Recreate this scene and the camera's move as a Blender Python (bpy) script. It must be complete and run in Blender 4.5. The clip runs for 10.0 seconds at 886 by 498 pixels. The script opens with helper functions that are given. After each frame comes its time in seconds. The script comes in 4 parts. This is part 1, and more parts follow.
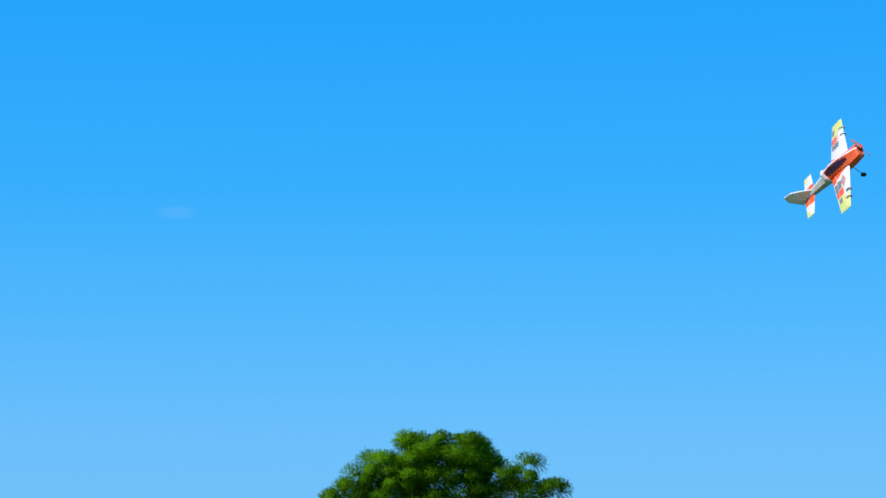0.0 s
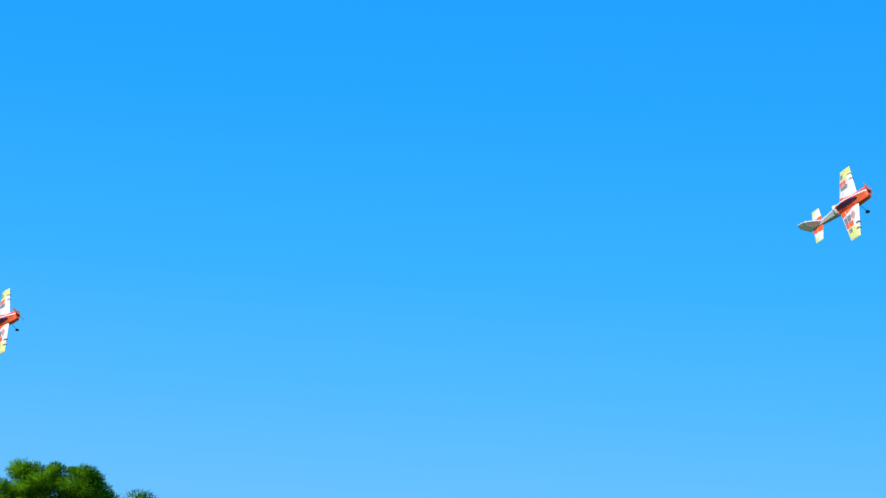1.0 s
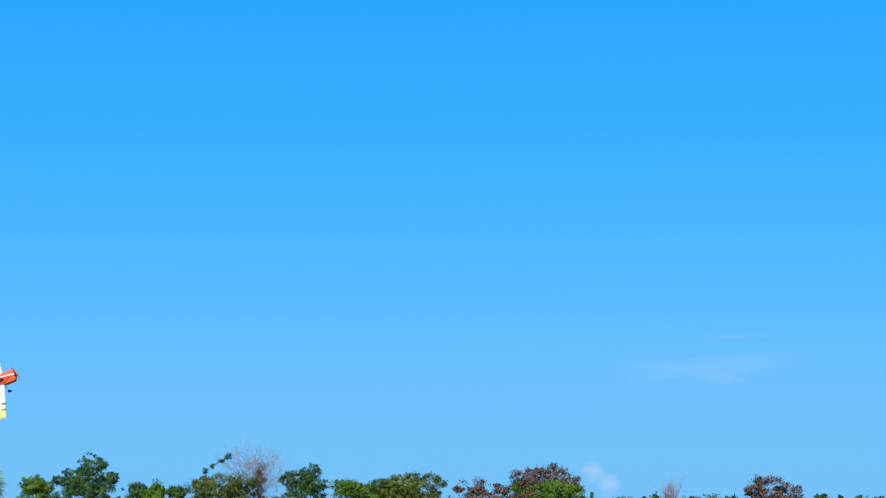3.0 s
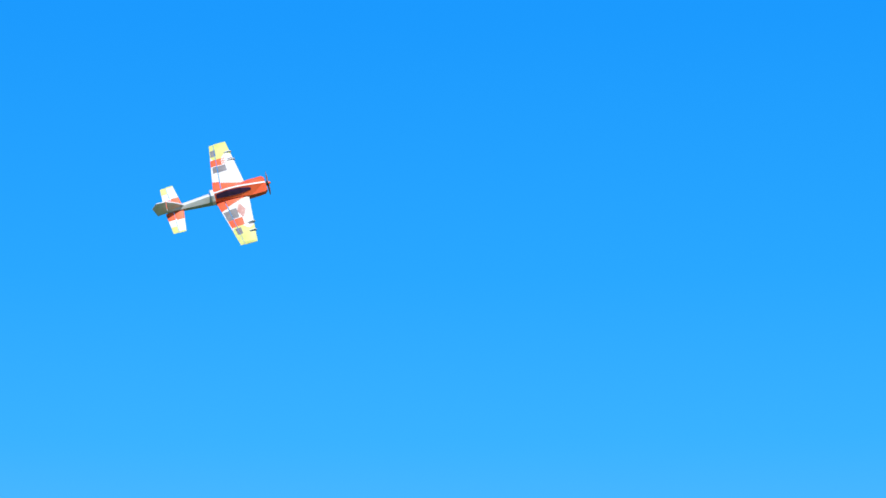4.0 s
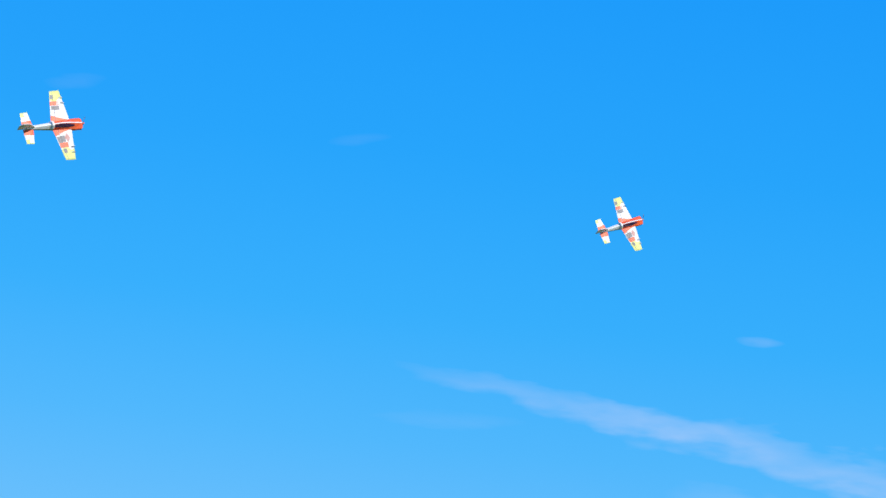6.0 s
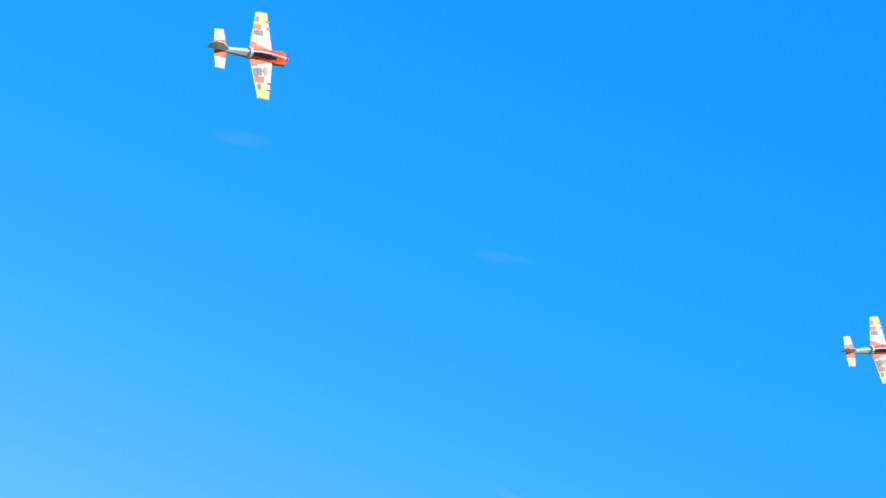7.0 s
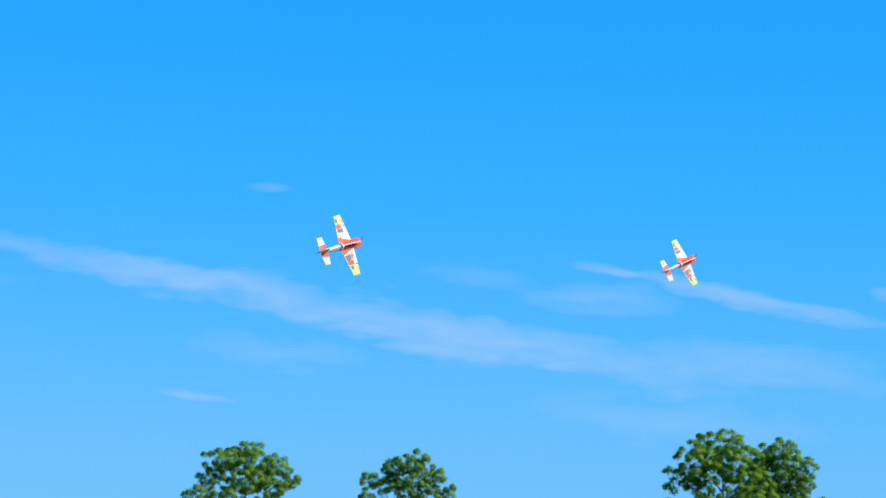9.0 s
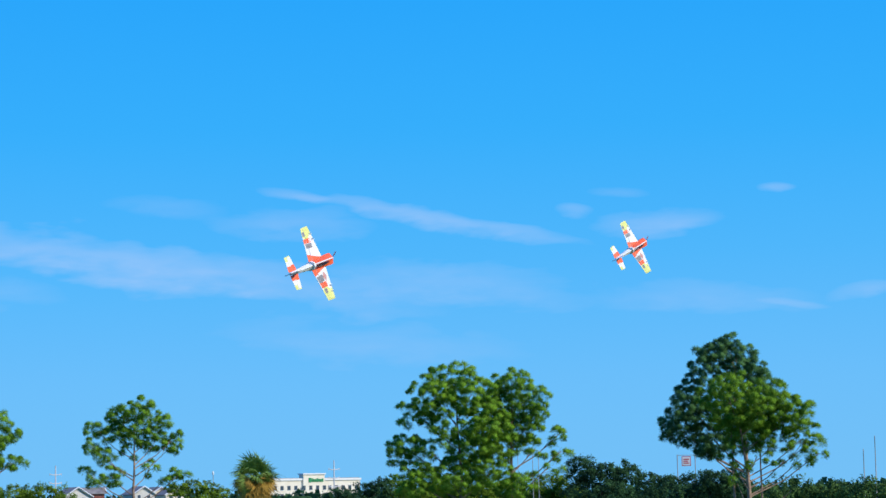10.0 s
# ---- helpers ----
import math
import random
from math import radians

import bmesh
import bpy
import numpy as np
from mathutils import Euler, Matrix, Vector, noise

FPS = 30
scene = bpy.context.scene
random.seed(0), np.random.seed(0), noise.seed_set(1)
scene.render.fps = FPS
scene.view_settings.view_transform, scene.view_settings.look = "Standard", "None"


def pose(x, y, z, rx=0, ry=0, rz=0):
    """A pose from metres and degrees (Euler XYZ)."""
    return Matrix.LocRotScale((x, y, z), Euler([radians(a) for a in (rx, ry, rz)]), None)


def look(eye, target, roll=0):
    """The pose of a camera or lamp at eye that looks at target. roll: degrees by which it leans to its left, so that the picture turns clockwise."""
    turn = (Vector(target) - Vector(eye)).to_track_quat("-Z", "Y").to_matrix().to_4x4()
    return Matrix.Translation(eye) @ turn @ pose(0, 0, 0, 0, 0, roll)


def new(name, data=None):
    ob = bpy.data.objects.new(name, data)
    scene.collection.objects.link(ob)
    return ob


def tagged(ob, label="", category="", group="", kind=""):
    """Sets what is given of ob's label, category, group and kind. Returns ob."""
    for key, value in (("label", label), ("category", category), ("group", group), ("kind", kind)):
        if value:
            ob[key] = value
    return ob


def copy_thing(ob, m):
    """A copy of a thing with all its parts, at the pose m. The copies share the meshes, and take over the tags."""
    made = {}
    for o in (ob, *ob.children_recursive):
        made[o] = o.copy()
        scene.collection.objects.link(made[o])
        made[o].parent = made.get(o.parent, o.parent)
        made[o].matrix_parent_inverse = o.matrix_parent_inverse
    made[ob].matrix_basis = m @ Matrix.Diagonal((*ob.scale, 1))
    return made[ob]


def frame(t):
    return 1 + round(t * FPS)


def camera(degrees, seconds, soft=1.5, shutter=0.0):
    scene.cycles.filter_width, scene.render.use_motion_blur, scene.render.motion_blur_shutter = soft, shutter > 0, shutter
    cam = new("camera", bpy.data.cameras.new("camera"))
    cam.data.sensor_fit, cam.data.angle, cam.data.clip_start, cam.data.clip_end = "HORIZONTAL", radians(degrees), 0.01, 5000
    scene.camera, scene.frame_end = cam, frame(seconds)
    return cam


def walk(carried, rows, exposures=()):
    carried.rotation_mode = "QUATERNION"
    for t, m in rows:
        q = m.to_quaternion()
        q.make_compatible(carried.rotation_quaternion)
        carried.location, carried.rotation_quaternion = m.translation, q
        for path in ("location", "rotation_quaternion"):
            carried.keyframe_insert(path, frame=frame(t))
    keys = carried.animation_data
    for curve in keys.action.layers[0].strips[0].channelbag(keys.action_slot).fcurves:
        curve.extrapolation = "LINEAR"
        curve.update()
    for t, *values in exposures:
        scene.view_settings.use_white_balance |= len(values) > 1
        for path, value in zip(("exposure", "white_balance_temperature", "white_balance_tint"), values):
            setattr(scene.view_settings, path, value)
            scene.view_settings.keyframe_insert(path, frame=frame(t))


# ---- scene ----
# ---------- camera and its walk ----------
cam = camera(21.15, 10.0, soft=1.5)
# seconds, x, y, z, pitch, heading (clockwise from +y), lean
PATH = [
    (0.00, 32.78, -22.14, 4.09, 7.59, -16.53, 0.46),
    (0.50, 31.33, -24.85, 3.58, 8.25, -10.08, 1.59),
    (1.00, 29.47, -26.15, 2.86, 9.53, -5.61, 3.93),
    (1.50, 27.50, -27.80, 3.18, 8.12, -0.56, -2.92),
    (2.00, 24.74, -27.41, 3.63, 7.49, 6.02, -4.13),
    (2.50, 22.21, -25.52, 5.09, 6.53, 10.95, -0.34),
    (3.00, 20.00, -24.45, 4.61, 6.31, 18.40, -0.31),
    (3.20, 19.44, -23.63, 3.55, 6.67, 21.34, -0.34),
    (3.70, 16.99, -18.67, 1.90, 10.80, 31.88, -0.48),
    (4.30, 13.21, -11.97, 2.46, 14.98, 47.38, -0.59),
    (4.50, 12.20, -11.43, 2.81, 14.06, 51.67, -1.39),
    (5.00, 2.90, -16.94, 1.75, 9.73, 60.40, -0.89),
    (5.20, 0.78, -19.21, 1.21, 8.66, 62.01, 0.80),
    (5.75, 2.44, -14.71, 0.70, 10.59, 68.39, 2.29),
    (6.30, 3.41, -14.97, 0.66, 10.44, 66.15, 14.89),
    (6.50, 3.93, -15.75, 0.63, 10.27, 63.15, 20.49),
    (7.00, 7.24, -12.33, 0.70, 12.82, 65.53, 19.90),
    (7.50, 6.38, -10.18, 1.11, 15.40, 70.68, 8.07),
    (8.00, 0.88, -10.29, 1.79, 11.51, 77.28, -0.30),
    (8.50, -3.96, -9.98, 1.98, 8.73, 79.47, 2.98),
    (9.00, -3.45, -8.21, 2.06, 7.88, 81.51, 1.89),
    (9.50, -0.66, -6.50, 3.15, 6.63, 86.12, -0.72),
    (10.00, 1.02, -4.70, 3.53, 6.14, 89.05, -1.20),
]
walk(cam, [(t, pose(x, y, z, 90 + p, 0, -h) @ pose(0, 0, 0, 0, 0, r)) for t, x, y, z, p, h, r in PATH],
     exposures=[(0.0, 0.0), (1.0, 0.05), (2.0, 0.03), (3.0, 0.0), (3.7, 0.0), (4.5, 0.13), (5.2, 0.03), (6.3, 0.0), (7.0, 0.06), (7.5, 0.12), (8.0, 0.07), (8.5, 0.0), (9.0, 0.03), (10.0, 0.0)])

# ---------- world, sun ----------
SUN_AZ, SUN_EL = 207.0, 37.0


def lin(r, g, b):
    return tuple(((c / 255) / 12.92 if c / 255 <= 0.04045 else ((c / 255 + 0.055) / 1.055) ** 2.4) for c in (r, g, b)) + (1.0,)


# thin cloud: azimuth, elevation, half length, half width (degrees), droop to the right, strength
CLOUDS = [
    (73.24, 7.20, 4.90, 0.36, 7, 0.42),
    (81.04, 5.95, 8.40, 0.66, 9, 0.60),
    (88.94, 6.84, 3.90, 0.25, 10, 0.62),
    (85.44, 7.5, 0.95, 0.17, 10, 0.40),
    (77.24, 9.20, 0.62, 0.13, 0, 0.27),
    (94.25, 6.64, 1.70, 0.34, -3, 0.50),
    (92.25, 6.98, 0.5, 0.23, 8, 0.42),
    (93.34, 7.38, 0.80, 0.14, 4, 0.20),
    (97.14, 7.40, 0.50, 0.14, 0, 0.50),
    (75.74, 4.15, 1.05, 0.13, 6, 0.45),
    (87.24, 3.90, 4.10, 0.55, 5, 0.25),
    (95.24, 4.80, 3.00, 0.45, 3, 0.28),
    (85.34, 6.80, 2.20, 0.34, 2, 0.34),
    (82.34, 7.25, 1.60, 0.30, 6, 0.20),
    (77.64, 5.20, 2.46, 0.45, 4, 0.25),
    (89.24, 5.25, 3.55, 0.55, 6, 0.36),
    (97.44, 4.62, 0.95, 0.11, 8, 0.30),
    (99.24, 4.85, 1.09, 0.20, -8, 0.38),
    (59.90, 13.60, 0.80, 0.17, -10, 0.08),
    (67.00, 13.10, 0.82, 0.14, -10, 0.08),
    (69.90, 6.60, 2.00, 0.22, -4, 0.10),
    (24.80, 3.4, 2.60, 0.38, -3, 0.27),
    (22.00, 0.98, 0.30, 0.33, 35, 0.9),
    (22.35, 0.62, 0.30, 0.30, 30, 0.9),
    (25.50, 4.15, 1.10, 0.08, 0, 0.15),
    (-23.04, 8.36, 0.55, 0.18, 4, 0.12),
]

world = bpy.data.worlds.new("sky")
scene.world = world
world.use_nodes = True
wt = world.node_tree
wt.nodes.clear()


def wmath(op, a, b=None, clamp=False):
    n = wt.nodes.new("ShaderNodeMath")
    n.operation, n.use_clamp = op, clamp
    for i, v in enumerate((a, b)):
        if v is None:
            continue
        if isinstance(v, (int, float)):
            n.inputs[i].default_value = v
        else:
            wt.links.new(v, n.inputs[i])
    return n.outputs[0]


def sky_world():
    tc = wt.nodes.new("ShaderNodeTexCoord")
    sep = wt.nodes.new("ShaderNodeSeparateXYZ")
    wt.links.new(tc.outputs["Generated"], sep.inputs[0])
    az = wmath("MULTIPLY", wmath("ARCTAN2", sep.outputs[0], sep.outputs[1]), 57.2958)
    el = wmath("MULTIPLY", wmath("ARCSINE", sep.outputs[2]), 57.2958)
    comb = wt.nodes.new("ShaderNodeCombineXYZ")
    wt.links.new(wmath("MULTIPLY", az, 0.55), comb.inputs[0])
    wt.links.new(wmath("MULTIPLY", el, 1.9), comb.inputs[1])
    noises = []
    for scale, detail in ((0.7, 3.0), (1.7, 3.0)):
        n = wt.nodes.new("ShaderNodeTexNoise")
        n.inputs["Scale"].default_value, n.inputs["Detail"].default_value = scale, detail
        wt.links.new(comb.outputs[0], n.inputs["Vector"])
        noises.append(n.outputs["Fac"])
    wav = wmath("ADD", wmath("MULTIPLY", wmath("SUBTRACT", noises[0], 0.5), 1.3), wmath("MULTIPLY", wmath("SUBTRACT", noises[1], 0.5), 0.6))
    total = None
    for a0, e0, la, lb, tilt, s in CLOUDS:
        c, sn = math.cos(radians(tilt)), math.sin(radians(tilt))
        da, de = wmath("SUBTRACT", az, a0), wmath("SUBTRACT", el, e0)
        u = wmath("SUBTRACT", wmath("MULTIPLY", da, c / la), wmath("MULTIPLY", de, sn / la))
        v0 = wmath("ADD", wmath("MULTIPLY", da, sn / lb), wmath("MULTIPLY", de, c / lb))
        v = wmath("ADD", v0, wmath("MULTIPLY", wav, 1.6))
        d = wmath("ADD", wmath("MULTIPLY", u, u), wmath("MULTIPLY", v, v))
        m = wmath("SUBTRACT", 1.0, d, clamp=True)
        m = wmath("MULTIPLY", m, s)
        total = m if total is None else wmath("ADD", total, m)
    tex = wmath("ADD", wmath("MULTIPLY", noises[1], 1.1), 0.32)
    cover = wmath("MULTIPLY", wmath("MULTIPLY", total, tex), 0.85, clamp=True)
    ramp = wt.nodes.new("ShaderNodeValToRGB")
    stops = [(0.0, lin(118, 196, 252)), (3.0, lin(104, 191, 255)), (6.0, lin(75, 183, 255)), (9.0, lin(47, 175, 255)),
             (13.0, lin(28, 165, 255)), (19.0, lin(12, 153, 255)), (25.0, lin(6, 145, 255)), (40.0, lin(0, 120, 235)), (90.0, lin(0, 84, 190))]
    ramp.color_ramp.elements[0].position, ramp.color_ramp.elements[0].color = 0.0, stops[0][1]
    ramp.color_ramp.elements[1].position, ramp.color_ramp.elements[1].color = 1.0, stops[-1][1]
    for e, colour in stops[1:-1]:
        k = ramp.color_ramp.elements.new(e / 90)
        k.color = colour
    wt.links.new(wmath("DIVIDE", el, 90.0, clamp=True), ramp.inputs[0])
    air = wt.nodes.new("ShaderNodeTexSky")
    air.sky_type, air.sun_disc = "NISHITA", False
    air.sun_elevation, air.sun_rotation = radians(SUN_EL), radians(SUN_AZ)
    dim = wt.nodes.new("ShaderNodeMix")
    dim.data_type, dim.blend_type = "RGBA", "MULTIPLY"
    dim.inputs["Factor"].default_value = 1.0
    wt.links.new(air.outputs[0], dim.inputs[6])
    dim.inputs[7].default_value = (0.05, 0.09, 0.12, 1)
    both = wt.nodes.new("ShaderNodeMix")
    both.data_type = "RGBA"
    both.inputs["Factor"].default_value = 0.08
    wt.links.new(ramp.outputs[0], both.inputs[6])
    wt.links.new(dim.outputs[2], both.inputs[7])
    mix = wt.nodes.new("ShaderNodeMix")
    mix.data_type = "RGBA"
    wt.links.new(cover, mix.inputs["Factor"])
    wt.links.new(both.outputs[2], mix.inputs[6])
    mix.inputs[7].default_value = lin(172, 205, 250)
    bg = wt.nodes.new("ShaderNodeBackground")
    out = wt.nodes.new("ShaderNodeOutputWorld")
    wt.links.new(mix.outputs[2], bg.inputs[0])
    bg.inputs[1].default_value = 1.0
    wt.links.new(bg.outputs[0], out.inputs[0])


sky_world()
sun = new("sun", bpy.data.lights.new("sun", "SUN"))
sun.data.energy, sun.data.angle, sun.data.color = 4.2, radians(0.53), (1.0, 0.93, 0.80)
sd = Vector((math.sin(radians(SUN_AZ)) * math.cos(radians(SUN_EL)), math.cos(radians(SUN_AZ)) * math.cos(radians(SUN_EL)), math.sin(radians(SUN_EL))))
sun.matrix_world = look(sd * 300, (0, 0, 0))


# ---------- materials ----------
def material(name, c1, c2, rough=0.7, scale=6.0, fine=40.0, bump=0.1, metallic=0.0, island=0.0, translucent=0.0, coat=0.0, spec=0.4):
    m = bpy.data.materials.new(name)
    m.use_nodes = True
    t = m.node_tree
    t.nodes.clear()
    out = t.nodes.new("ShaderNodeOutputMaterial")
    p = t.nodes.new("ShaderNodeBsdfPrincipled")
    p.inputs["Roughness"].default_value, p.inputs["Metallic"].default_value = rough, metallic
    p.inputs["Coat Weight"].default_value = coat
    p.inputs["Specular IOR Level"].default_value = spec if not translucent else 0.04
    tc = t.nodes.new("ShaderNodeTexCoord")
    n1, n2 = t.nodes.new("ShaderNodeTexNoise"), t.nodes.new("ShaderNodeTexNoise")
    for n, s in ((n1, scale), (n2, fine)):
        n.inputs["Scale"].default_value, n.inputs["Detail"].default_value = s, 4.0
        t.links.new(tc.outputs["Object"], n.inputs["Vector"])
    fac = t.nodes.new("ShaderNodeMath")
    fac.operation = "MULTIPLY_ADD"
    t.links.new(n2.outputs["Fac"], fac.inputs[0])
    fac.inputs[1].default_value = 0.35
    sh = t.nodes.new("ShaderNodeMath")
    sh.operation = "MULTIPLY_ADD"
    t.links.new(n1.outputs["Fac"], sh.inputs[0])
    sh.inputs[1].default_value, sh.inputs[2].default_value = 1.5, -0.42
    t.links.new(sh.outputs[0], fac.inputs[2])
    last = fac.outputs[0]
    if island:
        g = t.nodes.new("ShaderNodeNewGeometry")
        a = t.nodes.new("ShaderNodeMath")
        a.operation = "MULTIPLY_ADD"
        t.links.new(g.outputs["Random Per Island"], a.inputs[0])
        a.inputs[1].default_value = island
        t.links.new(last, a.inputs[2])
        last = a.outputs[0]
    ramp = t.nodes.new("ShaderNodeValToRGB")
    ramp.color_ramp.elements[0].color, ramp.color_ramp.elements[1].color = (*c1, 1), (*c2, 1)
    ramp.color_ramp.elements[0].position, ramp.color_ramp.elements[1].position = 0.2, 0.8 + island
    t.links.new(last, ramp.inputs[0])
    t.links.new(ramp.outputs[0], p.inputs["Base Color"])
    if bump:
        b = t.nodes.new("ShaderNodeBump")
        b.inputs["Strength"].default_value, b.inputs["Distance"].default_value = bump, 0.02
        t.links.new(n2.outputs["Fac"], b.inputs["Height"])
        t.links.new(b.outputs[0], p.inputs["Normal"])
    if translucent:
        tr = t.nodes.new("ShaderNodeBsdfTranslucent")
        t.links.new(ramp.outputs[0], tr.inputs[0])
        mx = t.nodes.new("ShaderNodeMixShader")
        mx.inputs[0].default_value = translucent
        t.links.new(p.outputs[0], mx.inputs[1])
        t.links.new(tr.outputs[0], mx.inputs[2])
        t.links.new(mx.outputs[0], out.inputs[0])
    else:
        t.links.new(p.outputs[0], out.inputs[0])
    return m


M_GRASS = material("mown_grass", (0.045, 0.085, 0.018), (0.12, 0.16, 0.04), 0.9, 0.05, 3.0, 0.4)
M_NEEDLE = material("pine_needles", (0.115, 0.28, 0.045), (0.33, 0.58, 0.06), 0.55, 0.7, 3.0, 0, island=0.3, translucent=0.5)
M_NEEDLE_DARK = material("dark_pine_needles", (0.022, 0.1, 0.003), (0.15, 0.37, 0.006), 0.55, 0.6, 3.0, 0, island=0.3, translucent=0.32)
# shaded left side of the tall pines, coloured in as darker, bluer needles
M_NEEDLE_SHADED = material("shaded_blue_needles", (0.055, 0.165, 0.08), (0.18, 0.38, 0.13), 0.55, 0.7, 3.0, 0, island=0.3, translucent=0.46)
M_NEEDLE_DEEP = material("deep_green_needles", (0.09, 0.23, 0.035), (0.28, 0.5, 0.05), 0.55, 0.7, 3.0, 0, island=0.3, translucent=0.48)
M_LEAF = material("oak_leaves", (0.03, 0.085, 0.028), (0.13, 0.24, 0.065), 0.6, 0.8, 4.0, 0, island=0.35, translucent=0.2)
M_LEAF_LIGHT = material("light_green_leaves", (0.065, 0.16, 0.016), (0.23, 0.36, 0.04), 0.6, 0.8, 4.0, 0, island=0.35, translucent=0.25)
M_LEAF_DARK = material("dark_evergreen_leaves", (0.018, 0.052, 0.03), (0.058, 0.145, 0.058), 0.6, 0.8, 4.0, 0, island=0.35, translucent=0.22)
M_LEAF_OLIVE = material("olive_leaves", (0.085, 0.115, 0.02), (0.22, 0.26, 0.045), 0.7, 0.8, 4.0, 0, island=0.35, translucent=0.2)
M_LEAF_RED = material("rust_red_leaves", (0.14, 0.085, 0.06), (0.3, 0.19, 0.14), 0.7, 0.8, 4.0, 0, island=0.35, translucent=0.2)
M_PALM = material("palm_fronds", (0.06, 0.15, 0.03), (0.27, 0.4, 0.09), 0.5, 1.5, 6.0, 0, island=0.3, translucent=0.2)
M_PALM_DRY = material("dry_palm_fronds", (0.3, 0.17, 0.03), (0.55, 0.34, 0.07), 0.8, 1.5, 6.0, 0, island=0.3, translucent=0.1)
M_BARK = material("pine_bark", (0.14, 0.09, 0.06), (0.4, 0.28, 0.2), 0.9, 3.0, 14.0, 0.6)
M_BARK_GREY = material("grey_bark", (0.14, 0.11, 0.1), (0.34, 0.28, 0.26), 0.9, 3.0, 14.0, 0.5)
M_DEAD = material("bare_twigs", (0.24, 0.17, 0.17), (0.42, 0.32, 0.32), 0.9, 3.0, 14.0, 0.2)
M_ORANGE = material("orange_foam", (0.91, 0.11, 0.03), (0.95, 0.155, 0.05), 0.45, 9.0, 120.0, 0.06)
M_WHITE = material("white_foam", (0.74, 0.74, 0.72), (0.82, 0.82, 0.81), 0.5, 9.0, 120.0, 0.06)
M_YELLOW = material("yellow_foam", (0.66, 0.66, 0.16), (0.78, 0.78, 0.28), 0.5, 9.0, 120.0, 0.06)
M_GREY = material("grey_print_and_shade", (0.19, 0.18, 0.19), (0.28, 0.27, 0.28), 0.5, 20.0, 120.0, 0.05)
M_SHADE_GREY = material("shade_grey_foam", (0.46, 0.45, 0.46), (0.6, 0.59, 0.6), 0.5, 20.0, 120.0, 0.05)
M_PINK = material("faded_red_print", (0.5, 0.2, 0.17), (0.66, 0.4, 0.36), 0.5, 30.0, 120.0, 0.05)
M_CANOPY = material("dark_canopy", (0.035, 0.012, 0.06), (0.075, 0.025, 0.1), 0.25, 20.0, 120.0, 0, coat=0.6)
M_BLACK = material("black_plastic", (0.012, 0.012, 0.013), (0.03, 0.03, 0.03), 0.4, 20.0, 120.0, 0.05)
M_STEEL = material("galvanised_steel", (0.42, 0.43, 0.45), (0.6, 0.61, 0.63), 0.45, 2.0, 20.0, 0.05, metallic=0.6)
M_PALE_STEEL = material("pale_painted_steel", (0.5, 0.5, 0.52), (0.66, 0.66, 0.68), 0.6, 2.0, 20.0, 0.05)
M_STUCCO = material("cream_stucco", (0.74, 0.66, 0.52), (0.84, 0.78, 0.66), 0.85, 0.3, 4.0, 0.1)
M_WALL = material("pale_siding", (0.5, 0.48, 0.44), (0.66, 0.63, 0.58), 0.85, 0.4, 6.0, 0.1)
M_CREAM = material("cream_siding", (0.7, 0.62, 0.46), (0.8, 0.74, 0.6), 0.85, 0.4, 6.0, 0.1)
M_TRIM = material("white_trim", (0.74, 0.74, 0.72), (0.82, 0.82, 0.8), 0.6, 1.0, 10.0, 0.05)
M_ROOF = material("grey_shingles", (0.16, 0.15, 0.15), (0.3, 0.28, 0.27), 0.9, 0.8, 6.0, 0.3)
M_GLASS = material("window_glass", (0.04, 0.06, 0.08), (0.08, 0.11, 0.14), 0.12, 1.0, 10.0, 0)
M_GREEN_SIGN = material("green_sign", (0.02, 0.22, 0.08), (0.04, 0.3, 0.12), 0.5, 4.0, 20.0, 0)
M_RED_SIGN = material("red_sign", (0.5, 0.04, 0.03), (0.66, 0.09, 0.06), 0.5, 4.0, 20.0, 0)
M_BRICK = material("dark_red_brick", (0.16, 0.05, 0.04), (0.28, 0.1, 0.07), 0.85, 2.0, 12.0, 0.2)
M_CONCRETE = material("dark_concrete", (0.09, 0.08, 0.1), (0.17, 0.15, 0.17), 0.85, 0.6, 8.0, 0.1)
M_WOOD_POLE = material("weathered_pole", (0.4, 0.36, 0.34), (0.58, 0.53, 0.5), 0.9, 1.5, 14.0, 0.3)


# ---------- mesh helpers ----------
def mesh_ob(name, verts, faces, mats, parent=None, label="", index=None, smooth=False, normals=None):
    me = bpy.data.meshes.new(name)
    me.from_pydata([tuple(v) for v in verts], [], [tuple(q) for q in faces])
    for m in (mats if isinstance(mats, (list, tuple)) else [mats]):
        me.materials.append(m)
    if index is not None:
        me.polygons.foreach_set("material_index", index)
    if smooth:
        me.polygons.foreach_set("use_smooth", [True] * len(faces))
    me.update()
    if normals is not None:
        me.polygons.foreach_set("use_smooth", [True] * len(faces))
        me.normals_split_custom_set_from_vertices(normals.tolist())
    ob = new(name, me)
    if parent:
        ob.parent = parent
    if label:
        tagged(ob, label)
    return ob


def root(name, m, label, category, group="", kind=""):
    ob = new(name)
    ob.matrix_world = m
    ob.empty_display_size = 0.2
    return tagged(ob, label, category, group, kind)


